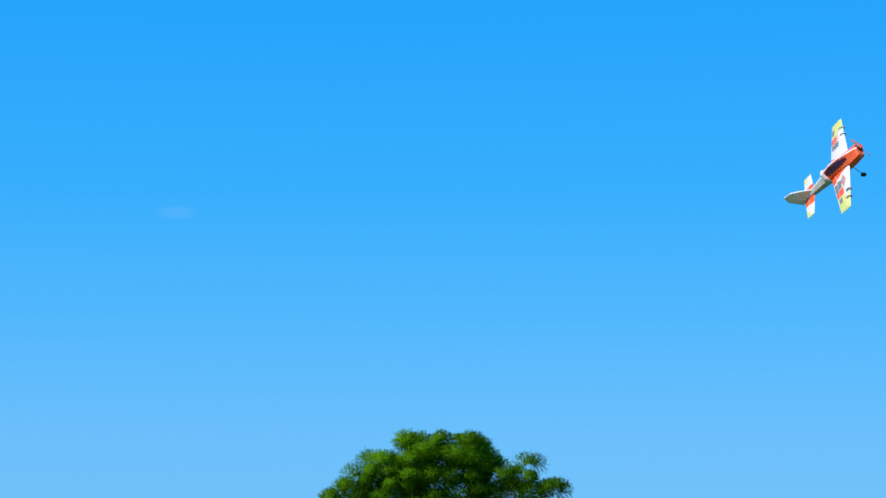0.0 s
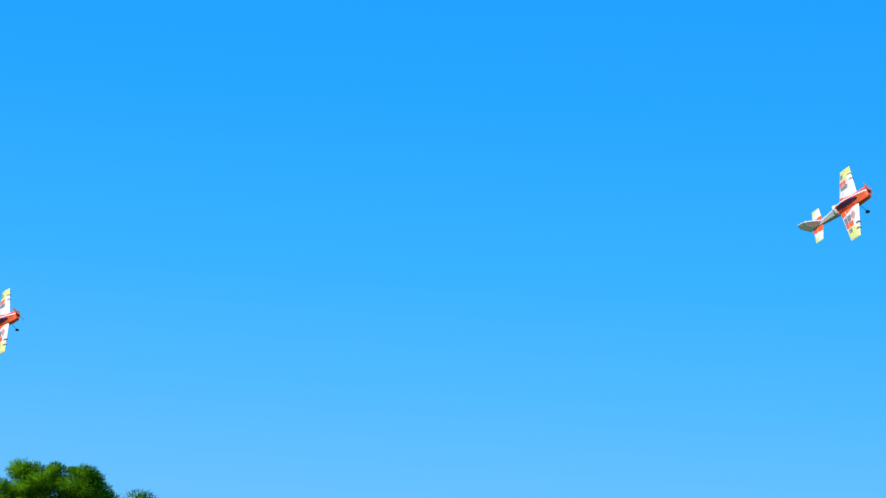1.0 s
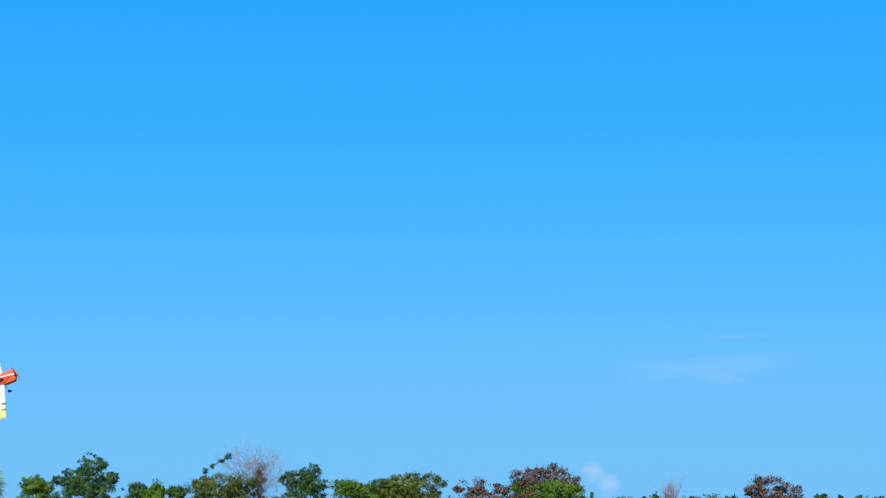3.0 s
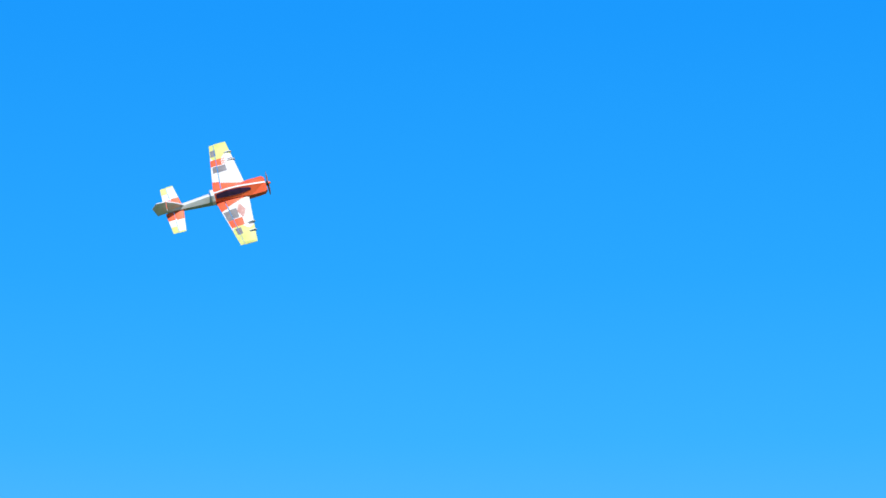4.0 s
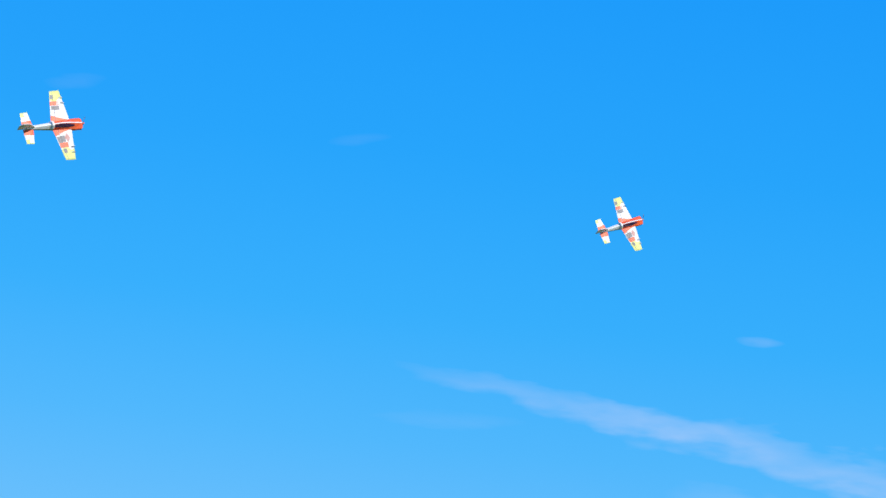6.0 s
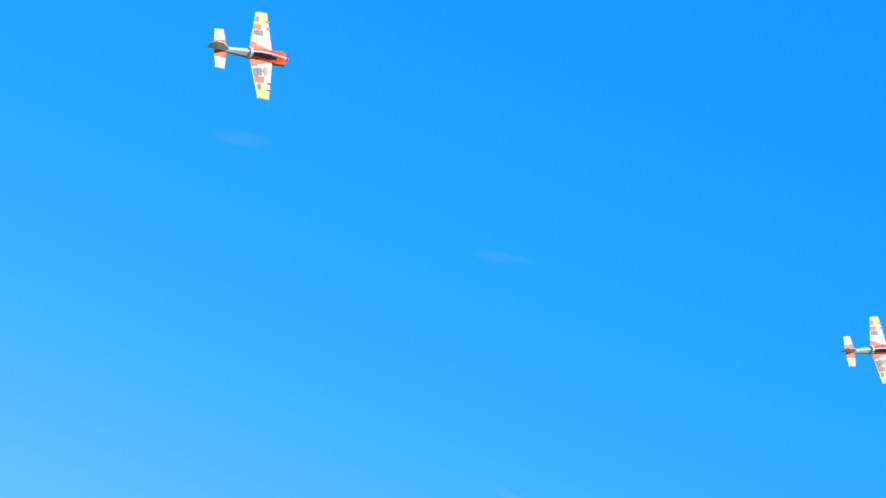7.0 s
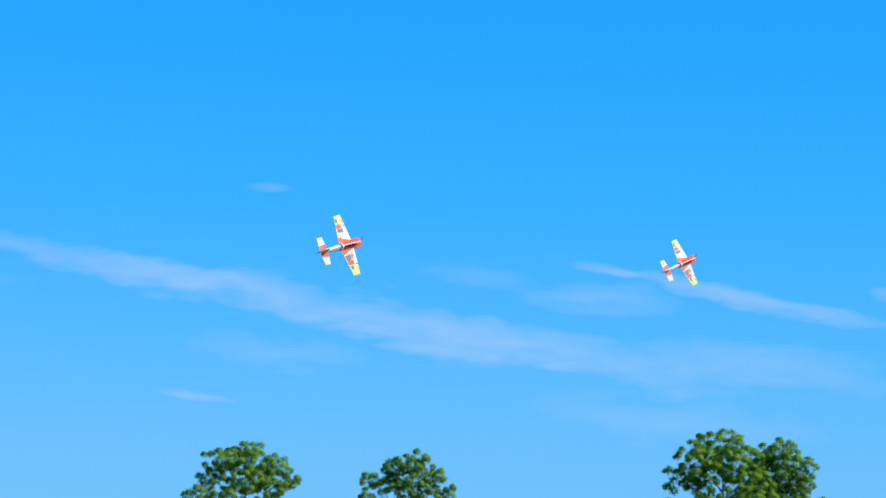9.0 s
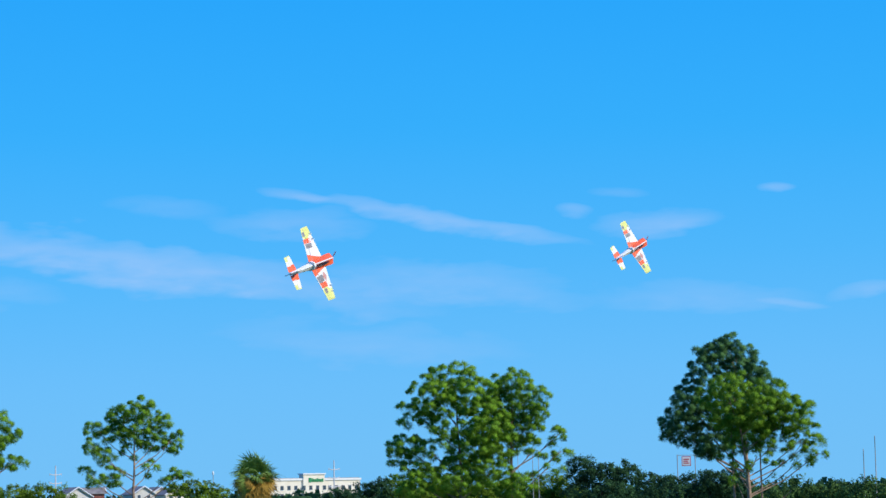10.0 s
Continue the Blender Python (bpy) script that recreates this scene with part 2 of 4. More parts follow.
def tube(points, radii, sides=7, verts=None, faces=None):
    """A tapered tube along points, closed at both ends."""
    verts = [] if verts is None else verts
    faces = [] if faces is None else faces
    base = len(verts)
    pts = [Vector(p) for p in points]
    for i, p in enumerate(pts):
        d = (pts[min(i + 1, len(pts) - 1)] - pts[max(i - 1, 0)]).normalized()
        a = d.cross(Vector((0, 0, 1)) if abs(d.z) < 0.9 else Vector((1, 0, 0))).normalized()
        b = d.cross(a)
        for k in range(sides):
            q = 2 * math.pi * k / sides
            verts.append(p + (a * math.cos(q) + b * math.sin(q)) * radii[i])
    for i in range(len(pts) - 1):
        for k in range(sides):
            k2 = (k + 1) % sides
            faces.append((base + i * sides + k, base + i * sides + k2, base + (i + 1) * sides + k2, base + (i + 1) * sides + k))
    faces.append(tuple(base + k for k in range(sides)))
    faces.append(tuple(base + (len(pts) - 1) * sides + k for k in reversed(range(sides))))
    return verts, faces


def box(x0, x1, y0, y1, z0, z1, verts=None, faces=None):
    verts = [] if verts is None else verts
    faces = [] if faces is None else faces
    b = len(verts)
    verts += [Vector((x, y, z)) for z in (z0, z1) for x, y in ((x0, y0), (x1, y0), (x1, y1), (x0, y1))]
    faces += [(b + 3, b + 2, b + 1, b), (b + 4, b + 5, b + 6, b + 7)] + [(b + k, b + (k + 1) % 4, b + 4 + (k + 1) % 4, b + 4 + k) for k in range(4)]
    return verts, faces


def prism(outline, t, axis="y"):
    """A flat plate of thickness t with an outline in the x-z plane (axis y) or the x-y plane (axis z), its rim chamfered."""
    n = len(outline)
    cx, cy = sum(p[0] for p in outline) / n, sum(p[1] for p in outline) / n
    rings = []
    for off, s in ((-t / 2, 0.95), (-t / 4, 1.0), (t / 4, 1.0), (t / 2, 0.95)):
        for a, b in outline:
            a2, b2 = cx + (a - cx) * s, cy + (b - cy) * s
            rings.append(Vector((a2, off, b2)) if axis == "y" else Vector((a2, b2, off)))
    faces = [tuple(reversed(range(n))), tuple(range(3 * n, 4 * n))]
    for r in range(3):
        for k in range(n):
            k2 = (k + 1) % n
            faces.append((r * n + k, r * n + k2, (r + 1) * n + k2, (r + 1) * n + k))
    return rings, faces


# ---------- ground ----------
def ground():
    n, r = 60, 4200.0
    ax = [math.copysign(abs(u) ** 2.2, u) * r for u in np.linspace(-1, 1, n + 1)]
    verts = [(x, y, 0.12 * noise.noise(Vector((x * 0.02, y * 0.02, 0)))) for y in ax for x in ax]
    faces = [(j * (n + 1) + i, j * (n + 1) + i + 1, (j + 1) * (n + 1) + i + 1, (j + 1) * (n + 1) + i) for j in range(n) for i in range(n)]
    g = mesh_ob("ground", verts, faces, M_GRASS, smooth=True)
    tagged(g, "wide flat field of short green grass", "grass", kind="structure")


ground()


# ---------- trees ----------
def rand_unit(rng, n):
    v = rng.normal(size=(n, 3))
    return v / np.linalg.norm(v, axis=1)[:, None]


def unit(v):
    return v / (np.linalg.norm(v, axis=1)[:, None] + 1e-9)


def facing(quads, n):
    """Quads turned so that each one faces along its leaf normal; the normals go to all four corners."""
    g = np.cross(quads[:, 2] - quads[:, 0], quads[:, 3] - quads[:, 1])
    back = (g * n).sum(1) < 0
    quads[back] = quads[back][:, ::-1]
    return quads.reshape(-1, 3), np.repeat(n, 4, axis=0)


def lobe_points(rng, lobe, n, depth, hollow):
    dx, z, rx, rz = lobe[:4]
    u = rand_unit(rng, n)
    r = rng.uniform(hollow, 1.0, n) ** 0.6
    ry = depth * (rx + rz) / 2
    c = np.array([dx, rng.uniform(-0.5, 0.5) * rx, z])
    wob = 1 + 0.16 * np.sin(u[:, 0] * 5 + dx) * np.cos(u[:, 2] * 6 + z)
    return c, c + u * (r * wob)[:, None] * np.array([rx, ry, rz]), u


def spread_out(rng, pts, n):
    """Pick n of the points so that they keep their distance from one another."""
    take = [0]
    near = np.linalg.norm(pts - pts[0], axis=1)
    for _ in range(n - 1):
        k = int(np.argmax(near * rng.uniform(0.75, 1.0, len(pts))))
        take.append(k)
        near = np.minimum(near, np.linalg.norm(pts - pts[k], axis=1))
    return take


def needle_crown(rng, lobes, clump, density, blades, fine):
    """Rounded tufts of needles, set apart: each blade stands out from the heart of its tuft."""
    V, N, centres = [], [], []
    for lobe in lobes:
        n = max(3, int(density * (lobe[4] if len(lobe) > 4 else 1.0) * lobe[2] * lobe[3] / clump ** 2))
        c, p, u = lobe_points(rng, lobe, n * 5, 1.0, 0.15)
        centres.append(c)
        for i in spread_out(rng, p, n):
            size = clump * rng.uniform(0.6, 1.25)
            shape = rng.uniform((0.85, 0.85, 0.65), (1.35, 1.35, 1.05))
            d = unit(rand_unit(rng, blades) + np.array([0, 0, 0.35]) + u[i] * 0.35)
            reach = rng.uniform(0.12, 0.74 - 0.26 * fine, blades) * np.where(rng.random(blades) < 0.03 + 0.06 * (fine > 0.5), 1.25, 1.0)
            start = p[i] + d * (size * reach)[:, None] * shape
            e = unit(d + rand_unit(rng, blades) * 0.35 + np.array([0, 0, 0.15]))
            w = unit(np.cross(e, rand_unit(rng, blades)))
            ln = clump * rng.uniform(0.3, 0.55, blades)[:, None] * fine
            wd = clump * (0.052 * fine if fine < 0.5 else 0.036)
            q, nn = facing(np.stack([start - w * wd * 0.6, start + w * wd * 0.6, start + e * ln * 0.65 + w * wd, start + e * ln], axis=1),
                           unit(d * 0.95 + u[i] * 0.25 + rand_unit(rng, blades) * 0.4))
            V.append(q)
            N.append(nn)
    V = np.concatenate(V)
    return V, np.arange(len(V)).reshape(-1, 4), centres, np.concatenate(N)


def leaf_crown(rng, lobes, leaf, density, depth=1.0):
    """Sprays of leaves round the ends of the twigs in each lobe of the crown."""
    V, N, centres = [], [], []
    for lobe in lobes:
        r = math.sqrt(lobe[2] * lobe[3])
        rc = min(0.46, max(0.18, 0.27 * r))
        m = max(9, int(4.4 * lobe[2] * lobe[3] / rc ** 2))
        c, p, u = lobe_points(rng, lobe, m, depth, 0.3)
        centres.append(c)
        per = max(24, int(density * 0.42 * rc ** 2 / leaf ** 2))
        for i in range(m):
            k = rc * rng.uniform(0.6, 1.25)
            d = unit(rand_unit(rng, per) + u[i] * 0.25)
            a = p[i] + d * (k * rng.uniform(0.1, 1, per) ** 0.6 * np.where(rng.random(per) < 0.12, 1.55, 1.0))[:, None] * rng.uniform((0.65, 0.65, 0.45), (1.45, 1.45, 1.05))
            e = rand_unit(rng, per)
            w = unit(np.cross(e, rand_unit(rng, per)))
            s = (leaf * rng.uniform(0.6, 1.25, per))[:, None]
            q, nn = facing(np.stack([a, a + e * s * 0.5 + w * s * 0.33, a + e * s, a + e * s * 0.5 - w * s * 0.33], axis=1),
                           unit(d * 0.7 + u[i] * 0.5 + rand_unit(rng, per) * 0.5 + np.array([0, 0, 0.15])))
            V.append(q)
            N.append(nn)
    V = np.concatenate(V)
    return V, np.arange(len(V)).reshape(-1, 4), centres, np.concatenate(N)


def trunk_line(rng, top, lean, n=7):
    return [Vector((lean * (k / n) ** 2 + rng.uniform(-0.06, 0.06) * (k > 0), rng.uniform(-0.08, 0.08) * (k > 0), top * k / n - (0.15 if k == 0 else 0))) for k in range(n + 1)]


def woody(rng, tree, top, lean, r0, bark, centres, limb_r, skip=1):
    line = trunk_line(rng, top * 0.93, lean)
    radii = [r0 * (1.25 if k == 0 else 1.0) * (1 - 0.85 * k / (len(line) - 1)) for k in range(len(line))]
    mesh_ob("trunk", *tube(line, radii, 8), bark, tree, smooth=True)
    for c in centres[::skip]:
        c = Vector(c)
        zt = max(0.22 * top, min(0.94 * top, c.z - 0.45 * math.hypot(c.x, c.y) - 0.05 * top))
        k = zt / top * (len(line) - 1)
        a = line[int(k)].lerp(line[min(int(k) + 1, len(line) - 1)], k - int(k))
        mid = a.lerp(c, 0.5) + Vector((rng.uniform(-0.1, 0.1), rng.uniform(-0.1, 0.1), -0.12 * (c - a).length * 0.5))
        rr = limb_r * (1 - 0.5 * zt / top)
        v, q = tube([a, mid, c, c + (c - mid) * 0.06], [rr, rr * 0.7, rr * 0.42, rr * 0.12], 6)
        for _ in range(4):
            e = c + Vector(rng.normal(size=3)) * 0.26
            s = mid.lerp(c, rng.uniform(0.2, 1.0))
            tube([s, s.lerp(e, 0.55) + Vector((0, 0, 0.05)), e], [rr * 0.32, rr * 0.22, rr * 0.08], 5, v, q)
        mesh_ob("limb", v, q, bark, tree, smooth=True)


tree_seed = [11]


def rng_next():
    tree_seed[0] += 1
    return np.random.default_rng(tree_seed[0])


def pine(place, turn, lobes, stems=(), near=False, needles=None):
    rng = rng_next()
    top = max(l[1] + l[3] * 0.6 for l in lobes)
    t = root("pine_tree", pose(place[0], place[1], 0, 0, 0, turn), "tall slash pine with tufted bright green needles on the grass", "tree", "slash pines")
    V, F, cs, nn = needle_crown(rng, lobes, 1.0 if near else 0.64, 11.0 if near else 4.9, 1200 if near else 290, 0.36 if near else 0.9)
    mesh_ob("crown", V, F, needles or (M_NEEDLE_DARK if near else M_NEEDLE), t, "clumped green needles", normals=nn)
    lean = lobes[0][0] * 0.8
    woody(rng, t, top, lean, top * 0.0135, M_BARK, cs, top * 0.0062)
    for x0, x1, r, h in stems:
        line = [Vector((x0 + (x1 - x0) * (k / 6) ** 1.6 + rng.uniform(-0.05, 0.05), 0.5 + 0.08 * k, h * k / 6 - 0.1)) for k in range(7)]
        mesh_ob("trunk", *tube(line, [r * (1.2 - 0.14 * k) for k in range(7)], 7), M_BARK, t, smooth=True)
    return t


def leafy(place, turn, lobes, leafmat, name, label, category, group, leaf=0.18, density=27.0, bark=None):
    rng = rng_next()
    top = max(l[1] + l[3] * 0.4 for l in lobes)
    t = root(name, pose(place[0], place[1], 0, 0, 0, turn), label, category, group)
    # foliage reaches down behind the rest of the row
    low = min(l[1] - l[3] for l in lobes)
    wide = sum(l[2] for l in lobes) / len(lobes)
    lobes = list(lobes)
    if low > 1.2:
        x0, x1 = min(l[0] - l[2] for l in lobes), max(l[0] + l[2] for l in lobes)
        lobes.append(((x0 + x1) / 2, low * 0.85, max(wide, (x1 - x0) / 2) * 1.05, low * 0.4))
    V, F, cs, nn = leaf_crown(rng, lobes, leaf, density)
    mesh_ob("crown", V, F, leafmat, t, normals=nn)
    woody(rng, t, top, lobes[0][0] * 0.4, 0.02 * top, bark or M_BARK_GREY, cs, 0.008 * top)
    return t


def broadleaf(place, turn, lobes):
    return leafy(place, turn, lobes, M_LEAF, "oak_tree", "round green oak with an uneven leafy crown", "tree", "trees beyond the field")


def olive_bush(place, turn, lobes):
    return leafy(place, turn, lobes, M_LEAF_OLIVE, "bush", "domed olive-brown bush in dry leaf", "bush", "trees beyond the field")


def red_tree(place, turn, lobes):
    return leafy(place, turn, lobes, M_LEAF_RED, "red_tree", "small tree with rust-red autumn leaves", "tree", "trees beyond the field", density=20.0)


def green_bush(place, turn, lobes):
    return leafy(place, turn, lobes, M_LEAF_LIGHT, "bush", "light green leafy bush in the tree row", "bush", "bushes under the pines")


def dark_tree(place, turn, lobes):
    return leafy(place, turn, lobes, M_LEAF_DARK, "evergreen_tree", "dark green dense evergreen beside the pines", "tree", "bushes under the pines")


def snag(place, turn, lobes):
    """A bent, nearly bare trunk with a few tufts of leaves."""
    rng = rng_next()
    t = root("snag_tree", pose(place[0], place[1], 0, 0, 0, turn), "thin crooked tree with few dark leaves", "tree", "trees beyond the field")
    line = [Vector((0, 0, -0.1)), Vector((-0.5, 0, lobes[0][1] * 0.6))] + [Vector((l[0], 0, l[1])) for l in lobes]
    mesh_ob("trunk", *tube(line, [0.13, 0.11] + [0.075 - 0.01 * k for k in range(len(lobes))], 7), M_BARK_GREY, t, smooth=True)
    V, F, cs, nn = leaf_crown(rng, lobes, 0.13, 26.0)
    mesh_ob("crown", V, F, M_LEAF_DARK, t, normals=nn)


pine((217.23, -28.43), -95.5, [(-1.65, 17.89, 0.82, 0.92), (-2.46, 16.74, 1.34, 1.34), (-0.82, 16.34, 1.54, 1.44), (-3.4, 15.47, 1.86, 1.86), (-0.1, 14.9, 1.95, 1.95), (-4.84, 12.83, 1.65, 1.75), (-6.07, 9.8, 1.75, 1.44), (-3.4, 9.09, 2.16, 1.65), (1.7, 13.2, 1.2, 1.2), (0.9, 14.6, 0.9, 0.95), (-7.0, 10.17, 0.92, 1.03), (-3.91, 7.99, 1.54, 0.92), (-5.2, 11.67, 1.86, 1.75), (-1.6, 11.6, 2.2, 1.9), (-0.6, 9.0, 1.8, 1.6)], needles=M_NEEDLE_SHADED)
pine((211.26, -27.85), -95.5, [(-1.6, 12.11, 2.99, 2.46, 0.95), (1.9, 12.1, 1.75, 1.75, 0.95), (0.21, 9.54, 2.68, 1.95, 0.95), (3.55, 10.5, 1.95, 2.06, 0.76), (4.47, 8.45, 1.65, 1.86, 0.27), (3.91, 10.84, 1.54, 1.54, 0.76), (1.24, 11.05, 2.06, 1.86, 0.95), (2.27, 8.34, 1.95, 1.24, 0.18), (-1.6, 7.39, 1.24, 1.03, 0.42), (0.62, 7.14, 1.24, 1.03, 0.3), (-1.03, 5.65, 1.03, 0.92, 0.36), (5.3, 8.3, 1.3, 1.5, 0.3), (5.9, 7.2, 1.0, 1.0, 0.25), (4.4, 6.7, 1.2, 0.9, 0.2), (3.0, 6.7, 1.6, 1.0, 0.22)], [(0.9, 1.0, 0.11, 9.5), (-1.4, -1.6, 0.12, 10.0), (0.35, 3.6, 0.1, 4.2), (0.1, -1.2, 0.08, 5.0)], needles=M_NEEDLE_DEEP)
pine((214.19, -2.43), -88.6, [(-0.67, 14.66, 2.3, 1.44), (-2.5, 13.24, 2.04, 1.64), (0.97, 13.2, 2.15, 1.79), (-3.73, 11.48, 1.85, 1.44, 0.75), (-0.56, 10.93, 2.97, 2.15, 0.6), (-4.91, 8.7, 1.85, 1.23), (2.5, 10.12, 2.15, 2.15), (-2.61, 8.16, 2.35, 1.64, 0.35), (0.97, 8.11, 2.35, 1.85), (-5.68, 7.44, 0.92, 0.62), (-1.07, 5.86, 3.38, 1.64), (-4.14, 5.65, 1.94, 1.44), (2.61, 6.31, 2.35, 1.85, 0.7)])
pine((215.80, -6.86), -89.8, [(0.26, 14.5, 1.75, 1.03), (-1.44, 13.24, 1.34, 1.34), (-1.54, 10.94, 1.44, 1.54), (-0.92, 8.63, 1.75, 1.54), (1.65, 12.94, 1.75, 1.44), (-0.41, 12.2, 1.69, 1.69), (2.42, 11.38, 1.13, 1.03), (0.88, 10.13, 2.16, 1.44), (4.47, 9.67, 0.83, 0.62), (2.16, 8.32, 1.44, 0.92, 0.6), (4.47, 8.03, 1.13, 0.72, 0.6), (3.19, 6.52, 1.44, 0.83, 0.4), (0.11, 5.03, 1.95, 1.13)])
pine((228.08, 29.14), -80.9, [(0.36, 13.15, 1.6, 0.95), (-1.3, 12.6, 1.1, 0.85), (1.6, 12.5, 0.9, 0.8), (2.85, 11.7, 0.85, 0.85), (4.3, 10.7, 0.5, 0.45), (-3.4, 11.2, 1.1, 0.75), (-4.1, 9.75, 0.75, 0.7), (0.2, 11.2, 1.9, 1.25), (-1.7, 10.9, 1.25, 1.1), (2.15, 10.1, 1.25, 0.95), (3.7, 9.6, 0.95, 0.8), (0.2, 9.4, 1.5, 0.9, 0.5), (-2.7, 8.75, 1.0, 0.95, 0.8), (-2.0, 6.9, 1.2, 1.05, 0.9), (-4.2, 7.1, 0.7, 0.55), (1.6, 7.5, 0.85, 0.7, 0.6), (4.4, 6.85, 0.95, 0.6), (3.0, 6.4, 0.7, 0.45, 0.6), (-3.4, 6.1, 0.8, 0.5, 0.7)])
pine((218.19, 43.10), -76.4, [(-0.06, 13.42, 1.6, 0.75), (-2.35, 12.38, 1.81, 1.06), (0.58, 12.11, 2.23, 1.27), (2.83, 11.83, 1.5, 1.06), (4.53, 10.78, 0.75, 0.75), (-3.14, 10.81, 1.39, 0.85), (0.06, 10.54, 2.45, 1.17), (2.61, 9.99, 1.75, 1.06), (-4.47, 9.0, 1.39, 0.85), (-1.81, 8.98, 1.92, 0.79), (4.31, 8.16, 1.5, 0.64), (1.65, 8.17, 1.81, 0.64), (-3.94, 8.06, 0.96, 0.54)])
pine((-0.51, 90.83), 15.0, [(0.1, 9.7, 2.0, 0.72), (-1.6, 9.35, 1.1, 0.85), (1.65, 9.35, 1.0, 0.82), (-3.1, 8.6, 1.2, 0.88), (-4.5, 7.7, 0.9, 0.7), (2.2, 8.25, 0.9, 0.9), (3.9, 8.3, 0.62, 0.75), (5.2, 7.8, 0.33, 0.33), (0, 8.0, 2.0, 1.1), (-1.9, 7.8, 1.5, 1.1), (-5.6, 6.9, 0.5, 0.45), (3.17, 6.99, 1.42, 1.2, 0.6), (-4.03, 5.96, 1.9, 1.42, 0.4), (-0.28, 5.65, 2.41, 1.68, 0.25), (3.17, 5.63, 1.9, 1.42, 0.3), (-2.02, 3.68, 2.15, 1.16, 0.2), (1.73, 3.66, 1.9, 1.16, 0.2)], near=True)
snag((73.66, 209.08), -16.3, [(-1.14, 8.78, 0.29, 0.22), (-0.34, 9.28, 0.22, 0.17), (0.51, 9.77, 0.22, 0.17), (1.19, 10.16, 0.34, 0.34)])
broadleaf((27.74, 215.61), -5.1, [(-1.97, 9.97, 2.02, 1.91), (0.39, 11.45, 1.46, 1.23), (1.97, 9.52, 1.23, 1.23), (-0.84, 7.89, 3.93, 2.24), (-4.21, 8.18, 1.69, 1.23)])
broadleaf((35.79, 213.68), -7.1, [(-0.56, 8.36, 1.34, 0.72), (2.23, 8.72, 1.51, 0.79), (0.84, 7.52, 2.52, 1.01)])
broadleaf((41.73, 215.01), -8.4, [(0.12, 8.59, 1.52, 0.79), (-1.02, 7.54, 2.25, 1.02)])
broadleaf((60.94, 211.55), -12.9, [(0.68, 9.32, 1.47, 1.13), (-1.02, 8.33, 1.47, 0.73), (2.54, 8.07, 0.79, 0.56), (-2.71, 7.85, 0.73, 0.39), (0.29, 7.42, 2.71, 1.02)])
broadleaf((82.17, 207.54), -18.3, [(0.85, 8.58, 1.19, 0.8), (-0.85, 7.92, 1.82, 0.8), (0.57, 7.34, 1.94, 0.91)])
broadleaf((32.36, 215.16), -6.2, [(0.0, 7.63, 1.23, 0.68), (0.74, 7.29, 0.99, 0.62)])
broadleaf((67.35, 218.53), -14.2, [(0.0, 7.08, 1.17, 0.64), (0.7, 6.73, 0.94, 0.58)])
broadleaf((90.22, 208.11), -20.1, [(0.0, 7.22, 1.27, 0.7), (0.77, 6.87, 1.02, 0.64)])
broadleaf((69.92, 211.42), -16.2, [(0.0, 6.76, 0.79, 0.44), (0.47, 6.43, 0.63, 0.39)])
broadleaf((117.16, 188.17), -29.2, [(0.0, 4.98, 1.66, 0.91), (1.0, 4.65, 1.33, 0.83)])
broadleaf((135.35, 188.38), -32.9, [(0.0, 4.96, 1.5, 0.82), (0.89, 4.61, 1.2, 0.74)])
olive_bush((73.93, 207.81), -16.5, [(0.0, 7.2, 3.79, 1.24)])
olive_bush((92.53, 203.56), -21.1, [(0.0, 6.97, 3.28, 1.43), (-1.27, 6.76, 2.42, 1.14)])
red_tree((105.52, 200.42), -24.3, [(-1.61, 7.88, 1.84, 1.03), (0.69, 8.18, 1.96, 1.1), (2.7, 7.37, 1.15, 0.81)])
red_tree((77.80, 208.40), -14.5, [(0.0, 8.5, 0.3, 0.42), (0.25, 7.9, 0.4, 0.35)])
red_tree((125.30, 189.61), -30.7, [(-0.29, 6.53, 1.92, 1.47), (1.7, 6.18, 1.58, 0.9), (-1.53, 6.33, 1.13, 0.9)])
red_tree((99.51, 204.48), -22.4, [(-1.73, 6.83, 0.57, 0.35), (0.29, 6.69, 0.93, 0.29), (2.78, 6.59, 0.69, 0.29)])
green_bush((104.72, 194.00), -24.6, [(-0.34, 6.79, 2.82, 0.84)])
green_bush((236.44, 40.81), -78.2, [(-1.8, 5.38, 2.16, 0.92), (1.45, 5.46, 2.45, 0.81), (3.61, 4.76, 1.45, 0.69)])
green_bush((237.03, 24.54), -82.3, [(-1.43, 5.47, 1.48, 0.79), (0.57, 5.57, 1.72, 0.85), (2.28, 4.98, 1.48, 0.91)])
green_bush((233.33, -10.25), -90.6, [(-1.67, 4.75, 1.89, 1.23), (0.83, 5.04, 1.89, 1.33), (2.23, 4.04, 2.23, 1.23)])
green_bush((234.47, -3.29), -88.9, [(-2.79, 4.87, 2.24, 1.0), (0.56, 5.04, 2.46, 1.23), (3.35, 4.78, 2.01, 1.0)])
green_bush((231.93, 3.03), -87.4, [(-1.11, 5.24, 1.66, 1.21), (0.83, 4.5, 1.88, 0.99)])
green_bush((44.93, 216.67), -9.1, [(0.0, 7.73, 1.02, 0.56), (0.62, 7.39, 0.82, 0.51)])
green_bush((56.73, 217.72), -11.9, [(0.0, 7.6, 1.38, 0.77), (0.83, 7.25, 1.11, 0.69)])
green_bush((67.44, 208.61), -14.9, [(0.0, 6.93, 0.79, 0.44), (0.47, 6.59, 0.63, 0.39)])
green_bush((86.18, 206.17), -19.3, [(0.0, 7.19, 1.48, 0.82), (0.89, 6.84, 1.18, 0.74)])
